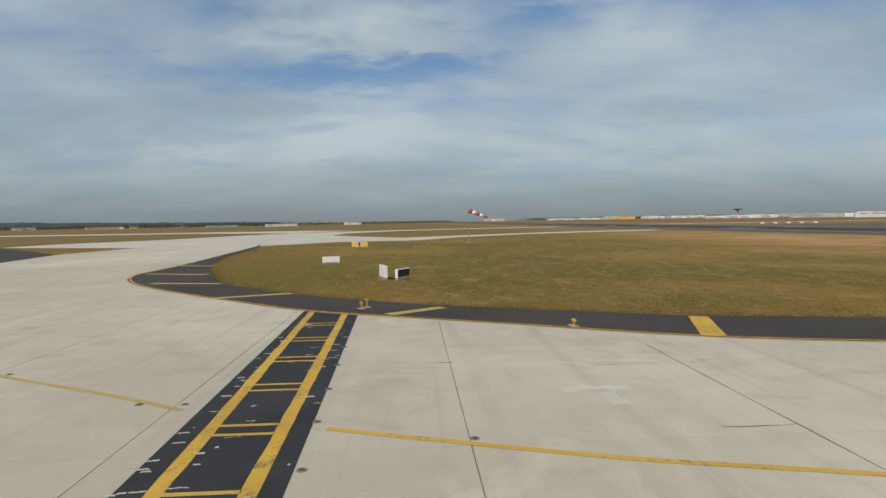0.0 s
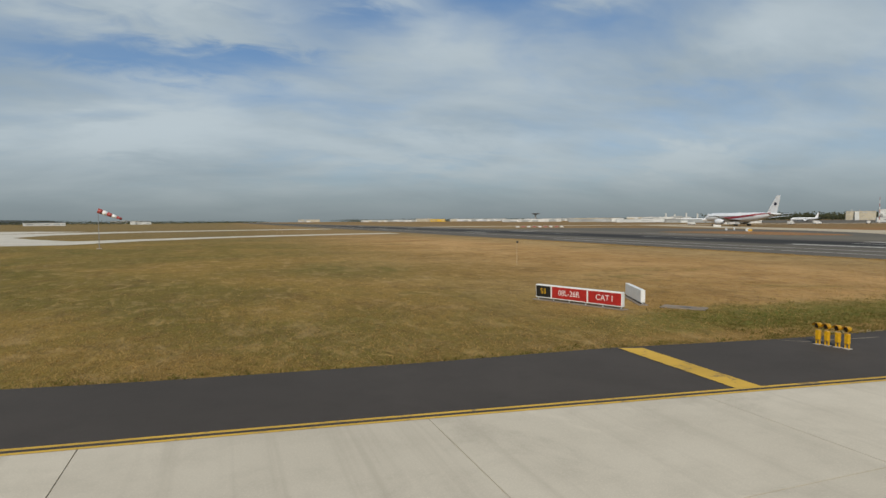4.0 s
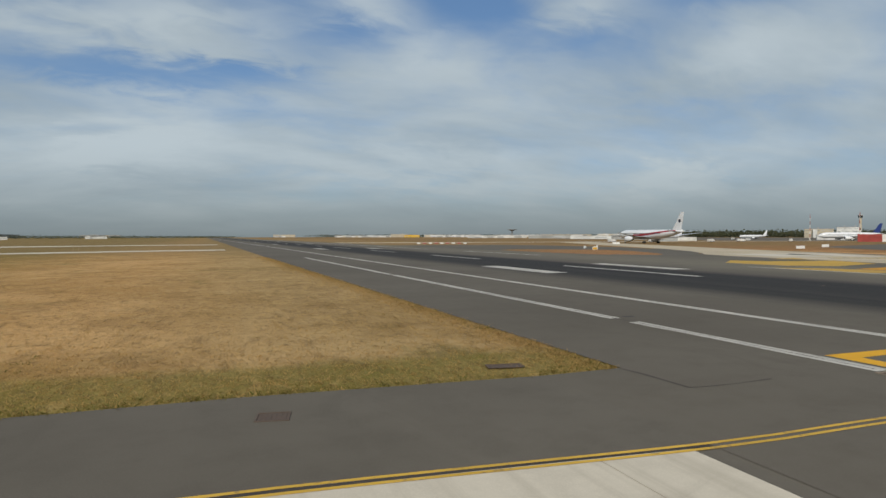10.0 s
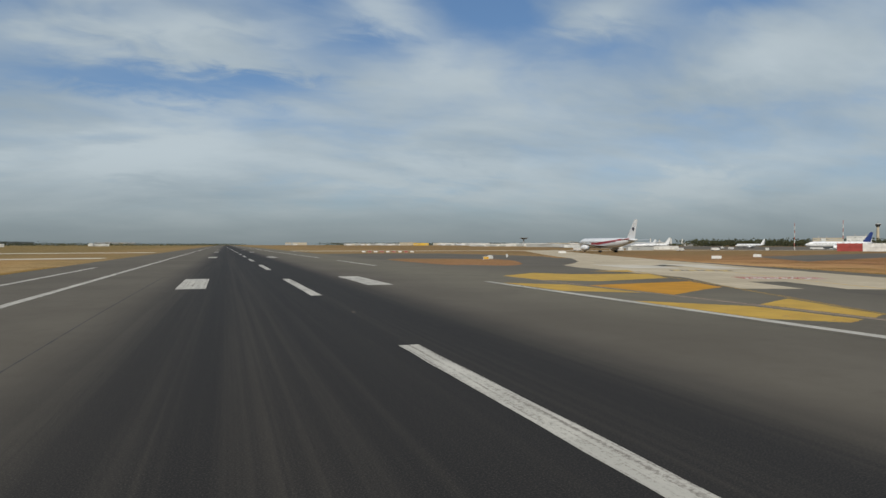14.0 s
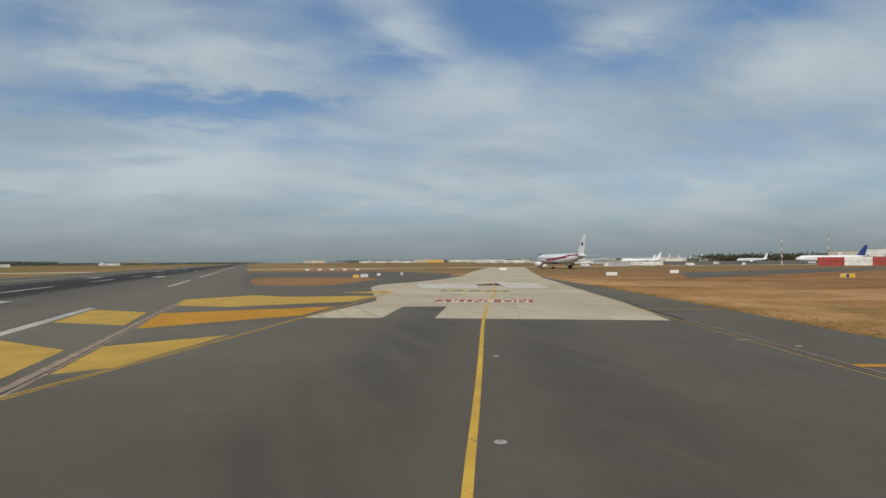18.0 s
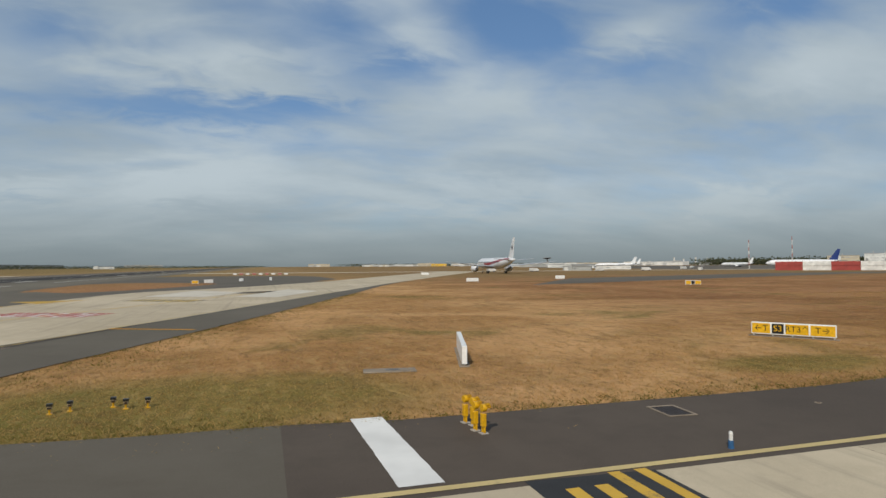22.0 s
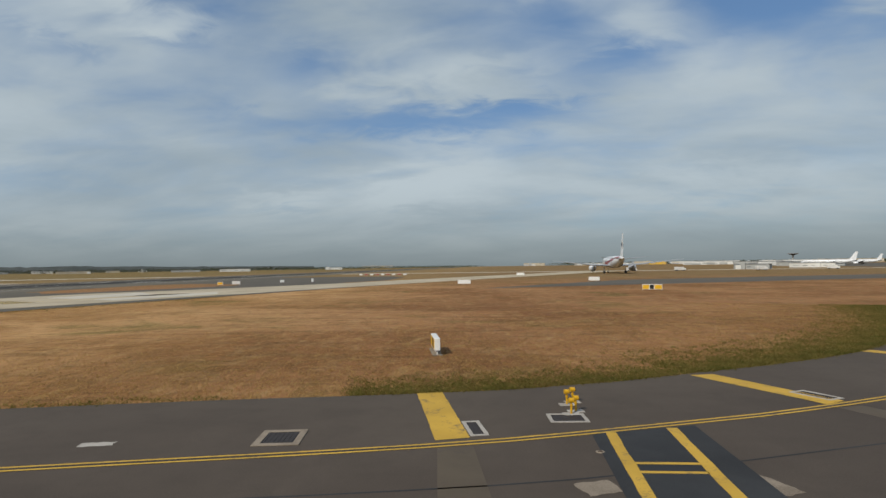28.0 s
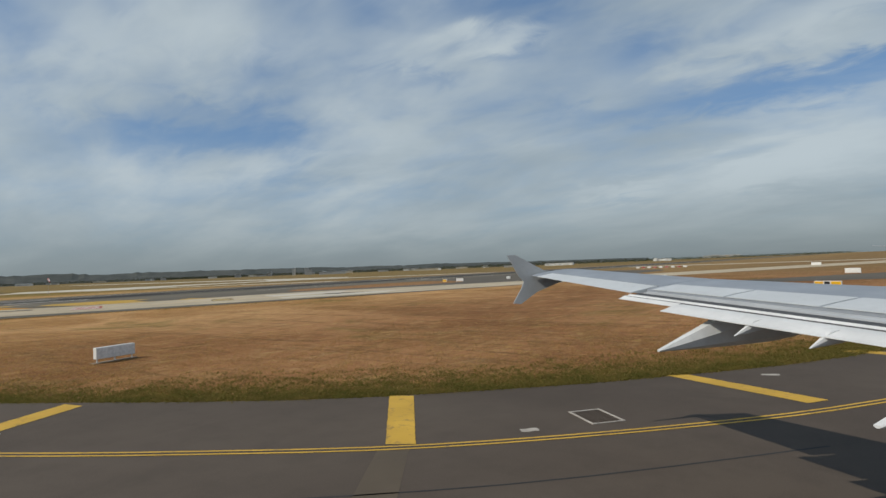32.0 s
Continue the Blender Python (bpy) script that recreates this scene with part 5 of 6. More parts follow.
edge_marker(102.7, 7.3)
for x, y in ((-70.4, 60.8), (-82.0, 214.0), (-80.4, 213.5)):
    e = root("marker_post", x, y, 0, 0, "thin pale post with dark head in dry grass", "marker post", "marker posts")
    part("post", tube_bm(0.035, 0.03, 2.3, seg=8), M_POST, e)
    part("head", box_bm(0.22, 0.14, 0.2, (0.05, 0, 2.28), 0.03), M_SIGN_BLK, e)
for x, y, sx, sy, t_ in ((-76.2, 30.6, 2.2, 1.0, -55), (96.9, 20.85, 2.3, 0.9, -8)):
    e = root("inspection_cover", x, y, 0, t_, "grey concrete inspection slab in dry grass", "inspection cover", "inspection slabs")
    part("slab", box_bm(sx, sy, 0.06, (0, 0, 0), 0.015), M_KERB, e)
    part("lid", box_bm(0.6, 0.22, 0.012, (0.1, 0, 0.06)), M_SIGN_BLK, e)


def windsock(x, y):
    e = root("windsock", x, y, 0, 0, "red and white windsock half filled on steel mast", "windsock")
    part("mast", tube_bm(0.06, 0.045, 6.9, seg=10), M_STEEL, e)
    part("footing", box_bm(0.8, 0.8, 0.12, (0, 0, 0), 0.02), M_FRAME, e)
    part("hoop", tube_bm(0.47, 0.47, 0.05, Matrix.Translation((0.0, 0, 6.75)) @ pose(0, 0, 0, 0, 90), 18), M_STEEL, e)
    p, r, z = Vector((0.05, 0.0, 6.75)), 0.46, 0.0
    way = Vector((0.86, -0.18, -0.34)).normalized()
    for i in range(5):
        m_ = Matrix.Translation(p) @ way.to_track_quat("Z", "Y").to_matrix().to_4x4()
        part("sleeve_band", tube_bm(r, r - 0.05, 0.82, m_, 16), M_RED if i % 2 == 0 else M_WHITE, e, "", True)
        p, r = p + way * 0.82, r - 0.05
    return e


windsock(-119.4, 126.2)


# ---- airliners ----
def airliner(name, x, y, turn, length, span, fin, label, stripe=None, tail=None, group=""):
    """A twin-jet on its wheels; it points to +x before it is turned."""
    e = root(name, x, y, 0.02, turn, label, "airliner", group)
    r = length * 0.047
    zc = r * 1.85
    prof = ((0.0, 0.04, -0.18), (0.012, 0.30, -0.14), (0.035, 0.58, -0.08), (0.075, 0.85, -0.02), (0.12, 1.0, 0), (0.62, 1.0, 0), (0.74, 0.86, 0.13), (0.86, 0.55, 0.34), (0.95, 0.26, 0.52), (1.0, 0.07, 0.62))
    seg = 18
    rings = [[(length * (0.5 - u), r * k * math.cos(2 * math.pi * i / seg), zc + r * dz + r * k * math.sin(2 * math.pi * i / seg)) for i in range(seg)] for u, k, dz in prof]
    part("fuselage", loft(rings), M_PLANE, e, "", True)

    def surface(nm, stations, mat, parent=e, lab=""):
        rings_ = []
        for (xl, xt, yy, zz, th) in stations:
            c = xl - xt
            up_ = ((0.0, 0.0), (0.15, 0.55), (0.45, 0.5), (1.0, 0.02))
            ring = [(xl - c * u, yy, zz + th * v) for u, v in up_] + [(xl - c * u, yy, zz - th * v * 0.7) for u, v in reversed(up_[1:3])]
            rings_.append(ring)
        return part(nm, loft(rings_), mat, parent, lab)

    root_le, root_te = length * 0.13, -length * 0.07
    tip_x = root_le - span * 0.5 * 0.62
    for s in (-1, 1):
        surface("wing", ((root_le, root_te, s * r * 0.6, zc - r * 0.6, r * 0.42), (root_le - span * 0.11, root_te + 0.3, s * span * 0.19, zc - r * 0.42, r * 0.26),
                         (tip_x, tip_x - length * 0.026, s * span * 0.5, zc + r * 0.35, r * 0.06)), M_PLANE_GREY)
        surface("tailplane", ((-length * 0.39, -length * 0.475, s * r * 0.25, zc + r * 0.45, r * 0.16), (-length * 0.465, -length * 0.498, s * span * 0.17, zc + r * 0.75, r * 0.05)), M_PLANE_GREY)
        ex, ey, ez = length * 0.11, s * span * 0.163, zc - r * 0.95
        pod = part("engine", loft([[(ex + dx, ey + k * r * 0.62 * math.cos(2 * math.pi * i / 16), ez + k * r * 0.62 * math.sin(2 * math.pi * i / 16)) for i in range(16)]
                                   for dx, k in ((r * 1.0, 0.82), (r * 0.9, 0.95), (r * 0.3, 1.0), (-r * 0.5, 0.9), (-r * 1.1, 0.62), (-r * 1.5, 0.35))]), M_PLANE, e, "", True)
        part("fan", tube_bm(r * 0.49, r * 0.49, 0.03, Matrix.Translation((ex + r * 1.0, ey, ez)) @ pose(0, 0, 0, 0, 90), 16), M_GLASS, pod)
        part("pylon", box_bm(r * 1.6, 0.3, r * 0.5, (ex - r * 0.5, ey, ez + r * 0.45), 0.05), M_PLANE_GREY, e)
        leg = part("main_gear", tube_bm(0.18, 0.14, zc - r * 0.7 - 0.5, Matrix.Translation((-length * 0.03, s * span * 0.085, 0.5)), 8), M_STEEL, e)
        for dx in (-0.75, 0.75):
            part("wheel", tube_bm(0.62, 0.62, 0.9, Matrix.Translation((-length * 0.03 + dx, s * span * 0.085 - 0.45, 0.62)) @ pose(0, 0, 0, -90), 14), M_TYRE, leg)
    nose = part("nose_gear", tube_bm(0.12, 0.1, zc - r * 0.8 - 0.4, Matrix.Translation((length * 0.40, 0, 0.4)), 8), M_STEEL, e)
    part("wheel", tube_bm(0.45, 0.45, 0.6, Matrix.Translation((length * 0.40, -0.3, 0.45)) @ pose(0, 0, 0, -90), 12), M_TYRE, nose)
    zb, zt = zc + r * 0.7, fin
    f_le, f_te = -length * 0.335, -length * 0.455
    t_le, t_te = -length * 0.452, -length * 0.495
    bm = bmesh.new()
    q = [bm.verts.new((px, sy * th, pz)) for sy in (-1, 1) for px, pz, th in ((f_le, zb, 0.12), (f_te, zb, 0.05), (t_te, zt, 0.03), (t_le, zt, 0.06), ((f_le + f_te) / 2, zb, 0.3), ((t_le + t_te) / 2, zt, 0.1))]
    for k in (0, 6):
        bm.faces.new((q[k], q[k + 4], q[k + 5], q[k + 3]))
        bm.faces.new((q[k + 4], q[k + 1], q[k + 2], q[k + 5]))
    for a, b in ((0, 3), (3, 5), (5, 2), (2, 1), (1, 4), (4, 0)):
        bm.faces.new((q[a], q[b], q[b + 6], q[a + 6]))
    fin_ob = part("fin", bm, tail or M_PLANE, e)
    if stripe:
        for s in (-1, 1):
            rows = []
            for i in range(19):
                u = 0.30 + 0.60 * i / 18
                k = 1.0 if u < 0.62 else 1.0 - 0.62 * ((u - 0.62) / 0.33) ** 1.3
                dz = 0 if u < 0.62 else 0.52 * ((u - 0.62) / 0.33) ** 1.2
                lo = -0.35 + 0.9 * max(0, (u - 0.42) / 0.48)
                rows.append([(length * (0.5 - u), s * (r * k + 0.05) * math.cos(a), zc + r * dz + (r * k + 0.05) * math.sin(a)) for a in (lo, lo + 0.22, lo + 0.44)])
            vs = [p for row in rows for p in row]
            fs = [(3 * i + j, 3 * i + j + 1, 3 * i + j + 4, 3 * i + j + 3) for i in range(18) for j in range(2)]
            link("livery_stripe", vs, fs, stripe, e)
        for s in (-1, 1):
            cx, cz = (f_le + f_te + t_le + t_te) / 4 - 0.4, (zb + zt) / 2 + 0.3
            part("tail_emblem", tube_bm(fin * 0.055, fin * 0.055, 0.02, Matrix.Translation((cx, s * 0.34, cz)) @ pose(0, 0, 0, 90), 14), M_DARKBLUE, fin_ob)
    part("cockpit_window", box_bm(r * 0.35, r * 0.9, r * 0.2, (length * 0.458, 0, zc + r * 0.32), 0.05), M_GLASS, e)
    for s in (-1, 1):
        part("window_row", box_bm(length * 0.62, 0.04, r * 0.09, (length * 0.09, s * (r * 0.985), zc + r * 0.18)), M_GLASS, e)
    return e


airliner("airliner", 214.0, 303.0, 86.0, 63.7, 60.9, 18.5, "white twin-jet airliner with red sweeping stripe taxiing on wheels", M_STRIPE_RED)
airliner("airliner", 520.0, 385.0, 152.0, 57.0, 48.0, 16.0, "white airliner with navy blue tail parked behind barriers", None, M_NAVY)
parked = airliner("airliner", 455.0, 560.0, 150.0, 44.0, 36.0, 12.5, "plain white airliner parked at far apron", None, None, "airliners at the far apron")
for x, y, t_ in ((905, 2520, 20), (985, 2490, 15), (1060, 2465, 18), (1150, 2440, 200), (600, 760, 140), (1320, 2380, 25), (1480, 2250, 190), (690, 640, 165)):
    copy_thing(parked, pose(x, y, 0.02, 0, 0, t_))


# ---- the far side of the airfield ----
def block(name, x, y, w, d, h, mat, label, category="building", storeys=1, roof=M_ROOF, group="far airport buildings"):
    """A building that faces the runway, with a roof slab and bands of glazing."""
    turn = math.degrees(math.atan2(y, x - 30)) - 90
    e = root(name, x, y, 0, turn, label, category, group)
    rnd = random.Random(int(abs(x * 7 + y * 3)))
    part("wall", box_bm(w, d, h, (0, 0, 0)), mat, e)
    part("roof", loft([[(-w / 2 - 0.6, sy * (d / 2 + 0.6), h), (w / 2 + 0.6, sy * (d / 2 + 0.6), h), (w / 2 + 0.6, sy * (d / 2 + 0.6) * 0.96, h * 1.04), (-w / 2 - 0.6, sy * (d / 2 + 0.6) * 0.96, h * 1.04)] for sy in (-1, 1)]), roof, e)
    for f in range(storeys):
        z, at = h * (f + 0.34) / storeys, -w / 2 + w * rnd.uniform(0.02, 0.1)
        while at < w / 2 - w * 0.06:
            long = min(w * rnd.uniform(0.04, 0.22), w / 2 - at - 0.5)
            part("window", box_bm(long, 0.3, h / storeys * rnd.uniform(0.1, 0.2), (at + long / 2, -d / 2 - 0.05, z)), M_BAND if rnd.random() < 0.6 else M_GLAZE, e)
            at += long + w * rnd.uniform(0.02, 0.12)
    at = -w / 2 + 2
    while w > 100 and at < w / 2 - 14:
        long = min(rnd.uniform(8, 34), w / 2 - at - 2)
        part("facade_panel", box_bm(long, 0.5, h * rnd.uniform(0.55, 0.98), (at + long / 2, -d / 2 - 0.3, 0)), rnd.choice((M_BLD_GREY, M_BLD_TAN, M_BAND, M_BLD_GREY)), e)
        at += long + rnd.uniform(6, 40)
    for k in range(rnd.randint(1, 3)):
        aw, ah = w * rnd.uniform(0.08, 0.2), h * rnd.uniform(0.45, 1.3)
        part("annex", box_bm(aw, d * 0.5, ah, (rnd.uniform(-0.5, 0.5) * w, rnd.choice((-0.45, 0.3)) * d, 0)), rnd.choice((mat, M_BLD_GREY, M_BLD_WHITE)), e)
    for k in range(rnd.randint(0, 3)):
        part("roof_unit", box_bm(w * 0.05, d * 0.2, h * 0.16, (rnd.uniform(-0.42, 0.42) * w, 0, h * 1.03)), M_BLD_GREY, e)
    return e


for x, y, w, d, h, mat, lab, st in (
        (-405, 1268, 62, 30, 5.5, M_BLD_WHITE, "low white building beyond the airfield", 1), (-545, 1320, 60, 30, 4.6, M_BLD_GREY, "low white building beyond the airfield", 1),
        (-738, 1210, 60, 30, 5, M_BLD_TAN, "long low white shed beyond the airfield", 1), (-300, 1700, 46, 25, 6, M_BLD_WHITE, "long low white shed beyond the airfield", 1),
        (-1020, 1150, 70, 30, 7, M_BLD_GREY, "low grey shed beyond the airfield", 1), (-680, 4380, 230, 60, 17, M_BLD_GREY, "large pale hall on the horizon", 1),
        (470, 4380, 150, 60, 19, M_BLD_TAN, "large pale hall on the horizon", 1), (760, 3180, 330, 40, 10, M_BLD_WHITE, "long white two-storey cargo hall", 2), (930, 3120, 90, 50, 16, M_BLD_TAN, "tan terminal block with glazed bands", 2),
        (985, 3060, 80, 30, 13, M_BLD_YEL, "low yellow cargo shed", 1), (1180, 2960, 300, 40, 13, M_BLD_WHITE, "long white terminal pier with glazed bands", 2), (1450, 2700, 240, 40, 12, M_BLD_WHITE, "long white terminal pier", 2),
        (1430, 2250, 210, 40, 12, M_BLD_TAN, "pale low terminal building", 2), (1560, 2000, 240, 40, 14, M_BLD_WHITE, "pale low terminal building", 2), (1440, 1520, 120, 40, 11, M_BLD_GREY, "wide grey flat-roofed hangar", 1),
        (1330, 1680, 160, 40, 9, M_BLD_WHITE, "pale low terminal building", 1), (1260, 960, 56, 40, 20, M_BLD_TAN, "tan office block with a flat roof", 3), (1330, 940, 44, 40, 24, M_BLD_WHITE, "white office block with flat roof", 4),
        (620, 470, 36, 14, 5.5, M_BLD_WHITE, "white apron hut beside the barrier", 1), (330, 420, 22, 8, 3.4, M_BLD_GREY, "low grey equipment shed", 1), (395, 470, 30, 8, 3.6, M_BLD_WHITE, "low white equipment shed", 1),
        (480, 640, 60, 14, 4.5, M_BLD_GREY, "low grey apron building", 1), (560, 830, 90, 16, 5, M_BLD_WHITE, "low white apron building", 1), (640, 1080, 120, 20, 6, M_BLD_GREY, "low grey apron building", 1),
        (700, 1480, 160, 24, 7, M_BLD_WHITE, "low white apron building", 1)):
    block("building", x, y, w, d, h, mat, lab, storeys=st)
for x, y, h in ((2080, 2560, 36), (2120, 2540, 30), (2160, 2500, 36), (2205, 2470, 33)):
    e = root("chimney", x, y, 0, 0, "slim white chimney of the far heating plant", "chimney", "far chimneys")
    part("shaft", tube_bm(4.5, 3.6, h, seg=12), M_BLD_WHITE, e)
    part("rim", tube_bm(4.0, 4.0, 2, Matrix.Translation((0, 0, h)), 12), M_BLD_GREY, e)
for x, y, w, h in ((-1480, 1470, 15, 17), (-1530, 1500, 14, 24), (-1572, 1475, 11, 22), (-1640, 1420, 14, 14), (-1750, 1360, 22, 12)):
    block("tower_block", x, y, w, 18, h, M_BLD_GREY, "grey housing block in the distant haze", "tower block", 6, group="distant housing blocks")
for n in range(16):
    u = n / 15
    x, y = -2450 + 1750 * u + random.uniform(-50, 50), 950 + 1050 * u + random.uniform(-60, 60)
    block("distant_house", x, y, random.uniform(18, 60), 14, random.uniform(5, 10), random.choice((M_BLD_WHITE, M_BLD_GREY, M_BLD_TAN)), "small pale building among distant trees", "building", 1, group="distant small buildings")

e = root("control_tower", 2540, 1714, 0, 0, "slender concrete control tower with dark glazed cab", "control tower")
part("shaft", tube_bm(6, 4.5, 80, seg=14), M_BLD_TAN, e)
cab = part("cab", tube_bm(7, 10, 10, Matrix.Translation((0, 0, 80)), 14), M_GLASS, e)
part("cab_roof", tube_bm(10.5, 8.5, 3, Matrix.Translation((0, 0, 90)), 14), M_BLD_GREY, cab)
part("mast", tube_bm(0.9, 0.5, 9, Matrix.Translation((0, 0, 93)), 8), M_STEEL, e)
e = root("radar_tower", 2016, 3850, 0, 0, "radar tower with wide dish-shaped dark platform", "radar tower")
part("shaft", tube_bm(6, 5, 44, seg=12), M_BLD_GREY, e)
part("platform", tube_bm(9, 33, 9, Matrix.Translation((0, 0, 44)), 18), M_DARKBLUE, e)
part("rim", tube_bm(34, 34, 2, Matrix.Translation((0, 0, 53)), 18), M_ROOF, e)


def striped_mast(x, y, tall):
    e = root("striped_mast", x, y, 0, 0, "tall red and white banded lattice mast", "mast", "red and white masts")
    n = 8
    for i in range(n):
        bm = bmesh.new()
        z0, z1 = tall * i / n, tall * (i + 1) / n
        for k in range(4):
            a = math.pi / 4 + math.pi / 2 * k
            b = a + math.pi / 2
            r0, r1 = 0.36 - 0.03 * i, 0.33 - 0.03 * i
            tube_bm(0.07, 0.07, z1 - z0, Matrix.Translation((r0 * math.cos(a), r0 * math.sin(a), z0)), 6, bm)
            p0, p1 = Vector((r0 * math.cos(a), r0 * math.sin(a), z0)), Vector((r1 * math.cos(b), r1 * math.sin(b), z1))
            tube_bm(0.045, 0.045, (p1 - p0).length, Matrix.Translation(p0) @ (p1 - p0).to_track_quat("Z", "Y").to_matrix().to_4x4(), 5, bm)
        part("band", bm, M_WHITE if i % 2 == 0 else M_MAST_RED, e)
    part("footing", box_bm(2, 2, 0.3), M_FRAME, e)


striped_mast(462, 382, 23.5)
striped_mast(450, 330, 23.5)
striped_mast(455, 262, 24.5)


def barrier(x, y, w, h, red, turn):
    e = root("blast_barrier", x, y, 0, turn, "red corrugated barrier section" if red else "white ribbed barrier section", "barrier", "red and white barrier row")
    part("wall", box_bm(w, 1.2, h, (0, 0, 0), 0.1), M_RED if red else M_WHITE, e)
    for i in range(5):
        part("post", box_bm(0.35, 0.5, h + 0.3, (-w / 2 + w * i / 4, -0.75, 0)), M_RED if red else M_WHITE, e)
    part("rail", box_bm(w, 0.3, 0.3, (0, -0.8, h * 0.55)), M_RED if red else M_WHITE, e)


for i in range(7):
    barrier(413 + 10.4 * i, 298 - 11.0 * i, 15.0, 5.6, i % 2 == 0, -46.6)
for i in range(9):
    e = root("road_barrier", 76 + 3.4 * i, 346 - 1.0 * i, 0, -18, "red road barrier block" if i % 2 else "white road barrier block", "barrier", "runway works barriers")
    part("block", box_bm(2.0, 0.7, 0.8, (0, 0, 0), 0.1), M_RED if i % 2 else M_WHITE, e)
    part("foot", box_bm(2.2, 0.9, 0.12), M_FRAME, e)


def van(x, y, turn, mat, label):
    e = root("apron_van", x, y, 0.02, turn, label, "van", "apron vehicles")
    part("body", box_bm(5.2, 2.1, 1.9, (-0.3, 0, 0.45), 0.15), mat, e)
    part("cab", box_bm(1.5, 2.0, 1.2, (2.6, 0, 0.45), 0.2), mat, e)
    part("windscreen", box_bm(0.06, 1.7, 0.6, (2.34, 0, 1.55)), M_GLASS, e)
    for dx in (-1.8, 2.2):
        for dy in (-0.95, 0.95):
            part("wheel", tube_bm(0.4, 0.4, 0.25, Matrix.Translation((dx, dy - 0.125, 0.4)) @ pose(0, 0, 0, -90), 12), M_TYRE, e)


for x, y, t_ in ((300, 338, 10), (345, 352, -20), (262, 356, 5), (372, 330, 40), (238, 372, 0), (430, 420, 15), (520, 520, 30)):
    van(x, y, t_, M_WHITE, "white apron van parked beside the taxiway")


def wood(name, x0, y0, x1, y1, depth, tall, n, label):
    """A far belt of trees: many leaf clumps over a line of trunks."""
    rng = np.random.default_rng(int(abs(x0 * 3 + y0)))
    u = rng.random(n)
    base = np.stack([x0 + (x1 - x0) * u, y0 + (y1 - y0) * u], 1) + rng.normal(0, depth, (n, 2))
    hump = tall * (0.62 + 0.38 * np.sin(u * 37 + np.sin(u * 113) * 2) * rng.random(n))
    z = hump * rng.random(n) ** 0.6
    size = tall * 0.085 * (0.6 + rng.random(n))
    ang = rng.random((n, 3)) * 6.28
    verts, faces = [], []
    for i in range(n):
        c, s = math.cos(ang[i, 0]), math.sin(ang[i, 0])
        for k in range(4):
            a = ang[i, 1] + k * 1.57
            verts.append((base[i, 0] + size[i] * math.cos(a) * c, base[i, 1] + size[i] * math.cos(a) * s, max(0.05, z[i] + size[i] * math.sin(a) * 0.8)))
        faces.append((4 * i, 4 * i + 1, 4 * i + 2, 4 * i + 3))
    tagged(link(name, verts, faces, M_LEAF), label, "wood", kind="stuff")




def ridge(pts, tall0, tall1, label):
    """A long low wooded rise with an uneven crest."""
    line = smooth_line(pts, 26)
    verts, faces = [], []
    for i, (x, y) in enumerate(line):
        u = i / (len(line) - 1)
        d = Vector((x, y, 0)).normalized()
        crest = (tall0 + (tall1 - tall0) * u) * (0.86 + 0.22 * noise.noise(Vector((i * 0.11, 3.0, 0))) + 0.10 * noise.noise(Vector((i * 0.9, 7.0, 0))))
        for off, h in ((-260, 0.0), (-150, 0.30), (-60, 0.72), (0, 1.0), (160, 0.2), (260, 0.0)):
            k = h * (1 + 0.12 * noise.noise(Vector((i * 1.3, off, 1.0)))) if 0 < h < 1 else h
            verts.append((x + d.x * off, y + d.y * off, crest * k))
        if i:
            a = 6 * i
            faces += [(a - 6 + j, a + j, a + j + 1, a - 5 + j) for j in range(5)]
    tagged(link("wooded_ridge", verts, faces, M_RIDGE), label, "hill", kind="structure")


ridge([(-3500, 250), (-3050, 1350), (-2220, 2417), (-1500, 3000), (-900, 3500)], 66, 20, "hazy wooded rise on the western horizon")
wood("far_wood", -2600, 1500, -380, 1900, 40, 13, 14000, "dark belt of trees along the western horizon")
wood("far_wood", -380, 1900, 60, 3300, 40, 11, 5000, "low dark tree belt on the horizon")
wood("far_wood", -3200, 700, -2300, 1700, 50, 16, 5000, "dark belt of trees along the western horizon")
wood("far_wood", 560, 3480, 2300, 2880, 50, 19, 11000, "dark tree belt behind the far terminals")
wood("far_wood", 1380, 1500, 1800, 1060, 24, 25, 8000, "dark tree belt beside the far hangar")
wood("far_wood", 1800, 1060, 2300, 500, 30, 17, 4000, "dark tree belt on the horizon")
wood("far_wood", 1550, 2350, 1900, 1800, 30, 14, 5000, "dark tree belt behind the far terminals")

# ---- the aircraft wing beside the taxiway ----
WING_AT = (185.206, 13.249)
wing = root("aircraft_wing", WING_AT[0], WING_AT[1], 0, -48.0, "light grey airliner wing with white flap and wingtip fence", "aircraft wing")


def wing_edges(l):
    """Leading edge, trailing edge and trailing-edge height at a distance along the span."""
    te = 4.95 - (l - 11.6) * 0.30 if l > 4.8 else 6.99
    le = 5.34 + (15.3 - l) * 0.52
    z = 3.95 + (l - 11.6) * (0.098 if l > 11.6 else 0.0655)
    return le, te, z


def wing_point(l, u, side, lift=0.0):
    le, te, z0 = wing_edges(l)
    c = le - te
    yt = 5 * 0.115 * (0.2969 * math.sqrt(u) - 0.126 * u - 0.3516 * u ** 2 + 0.2843 * u ** 3 - 0.1026 * u ** 4)
    zc = z0 + (1 - u) * c * 0.022 + 0.015 * c * 4 * u * (1 - u)
    return (-l, le - u * c, zc + side * (yt * c) + lift)


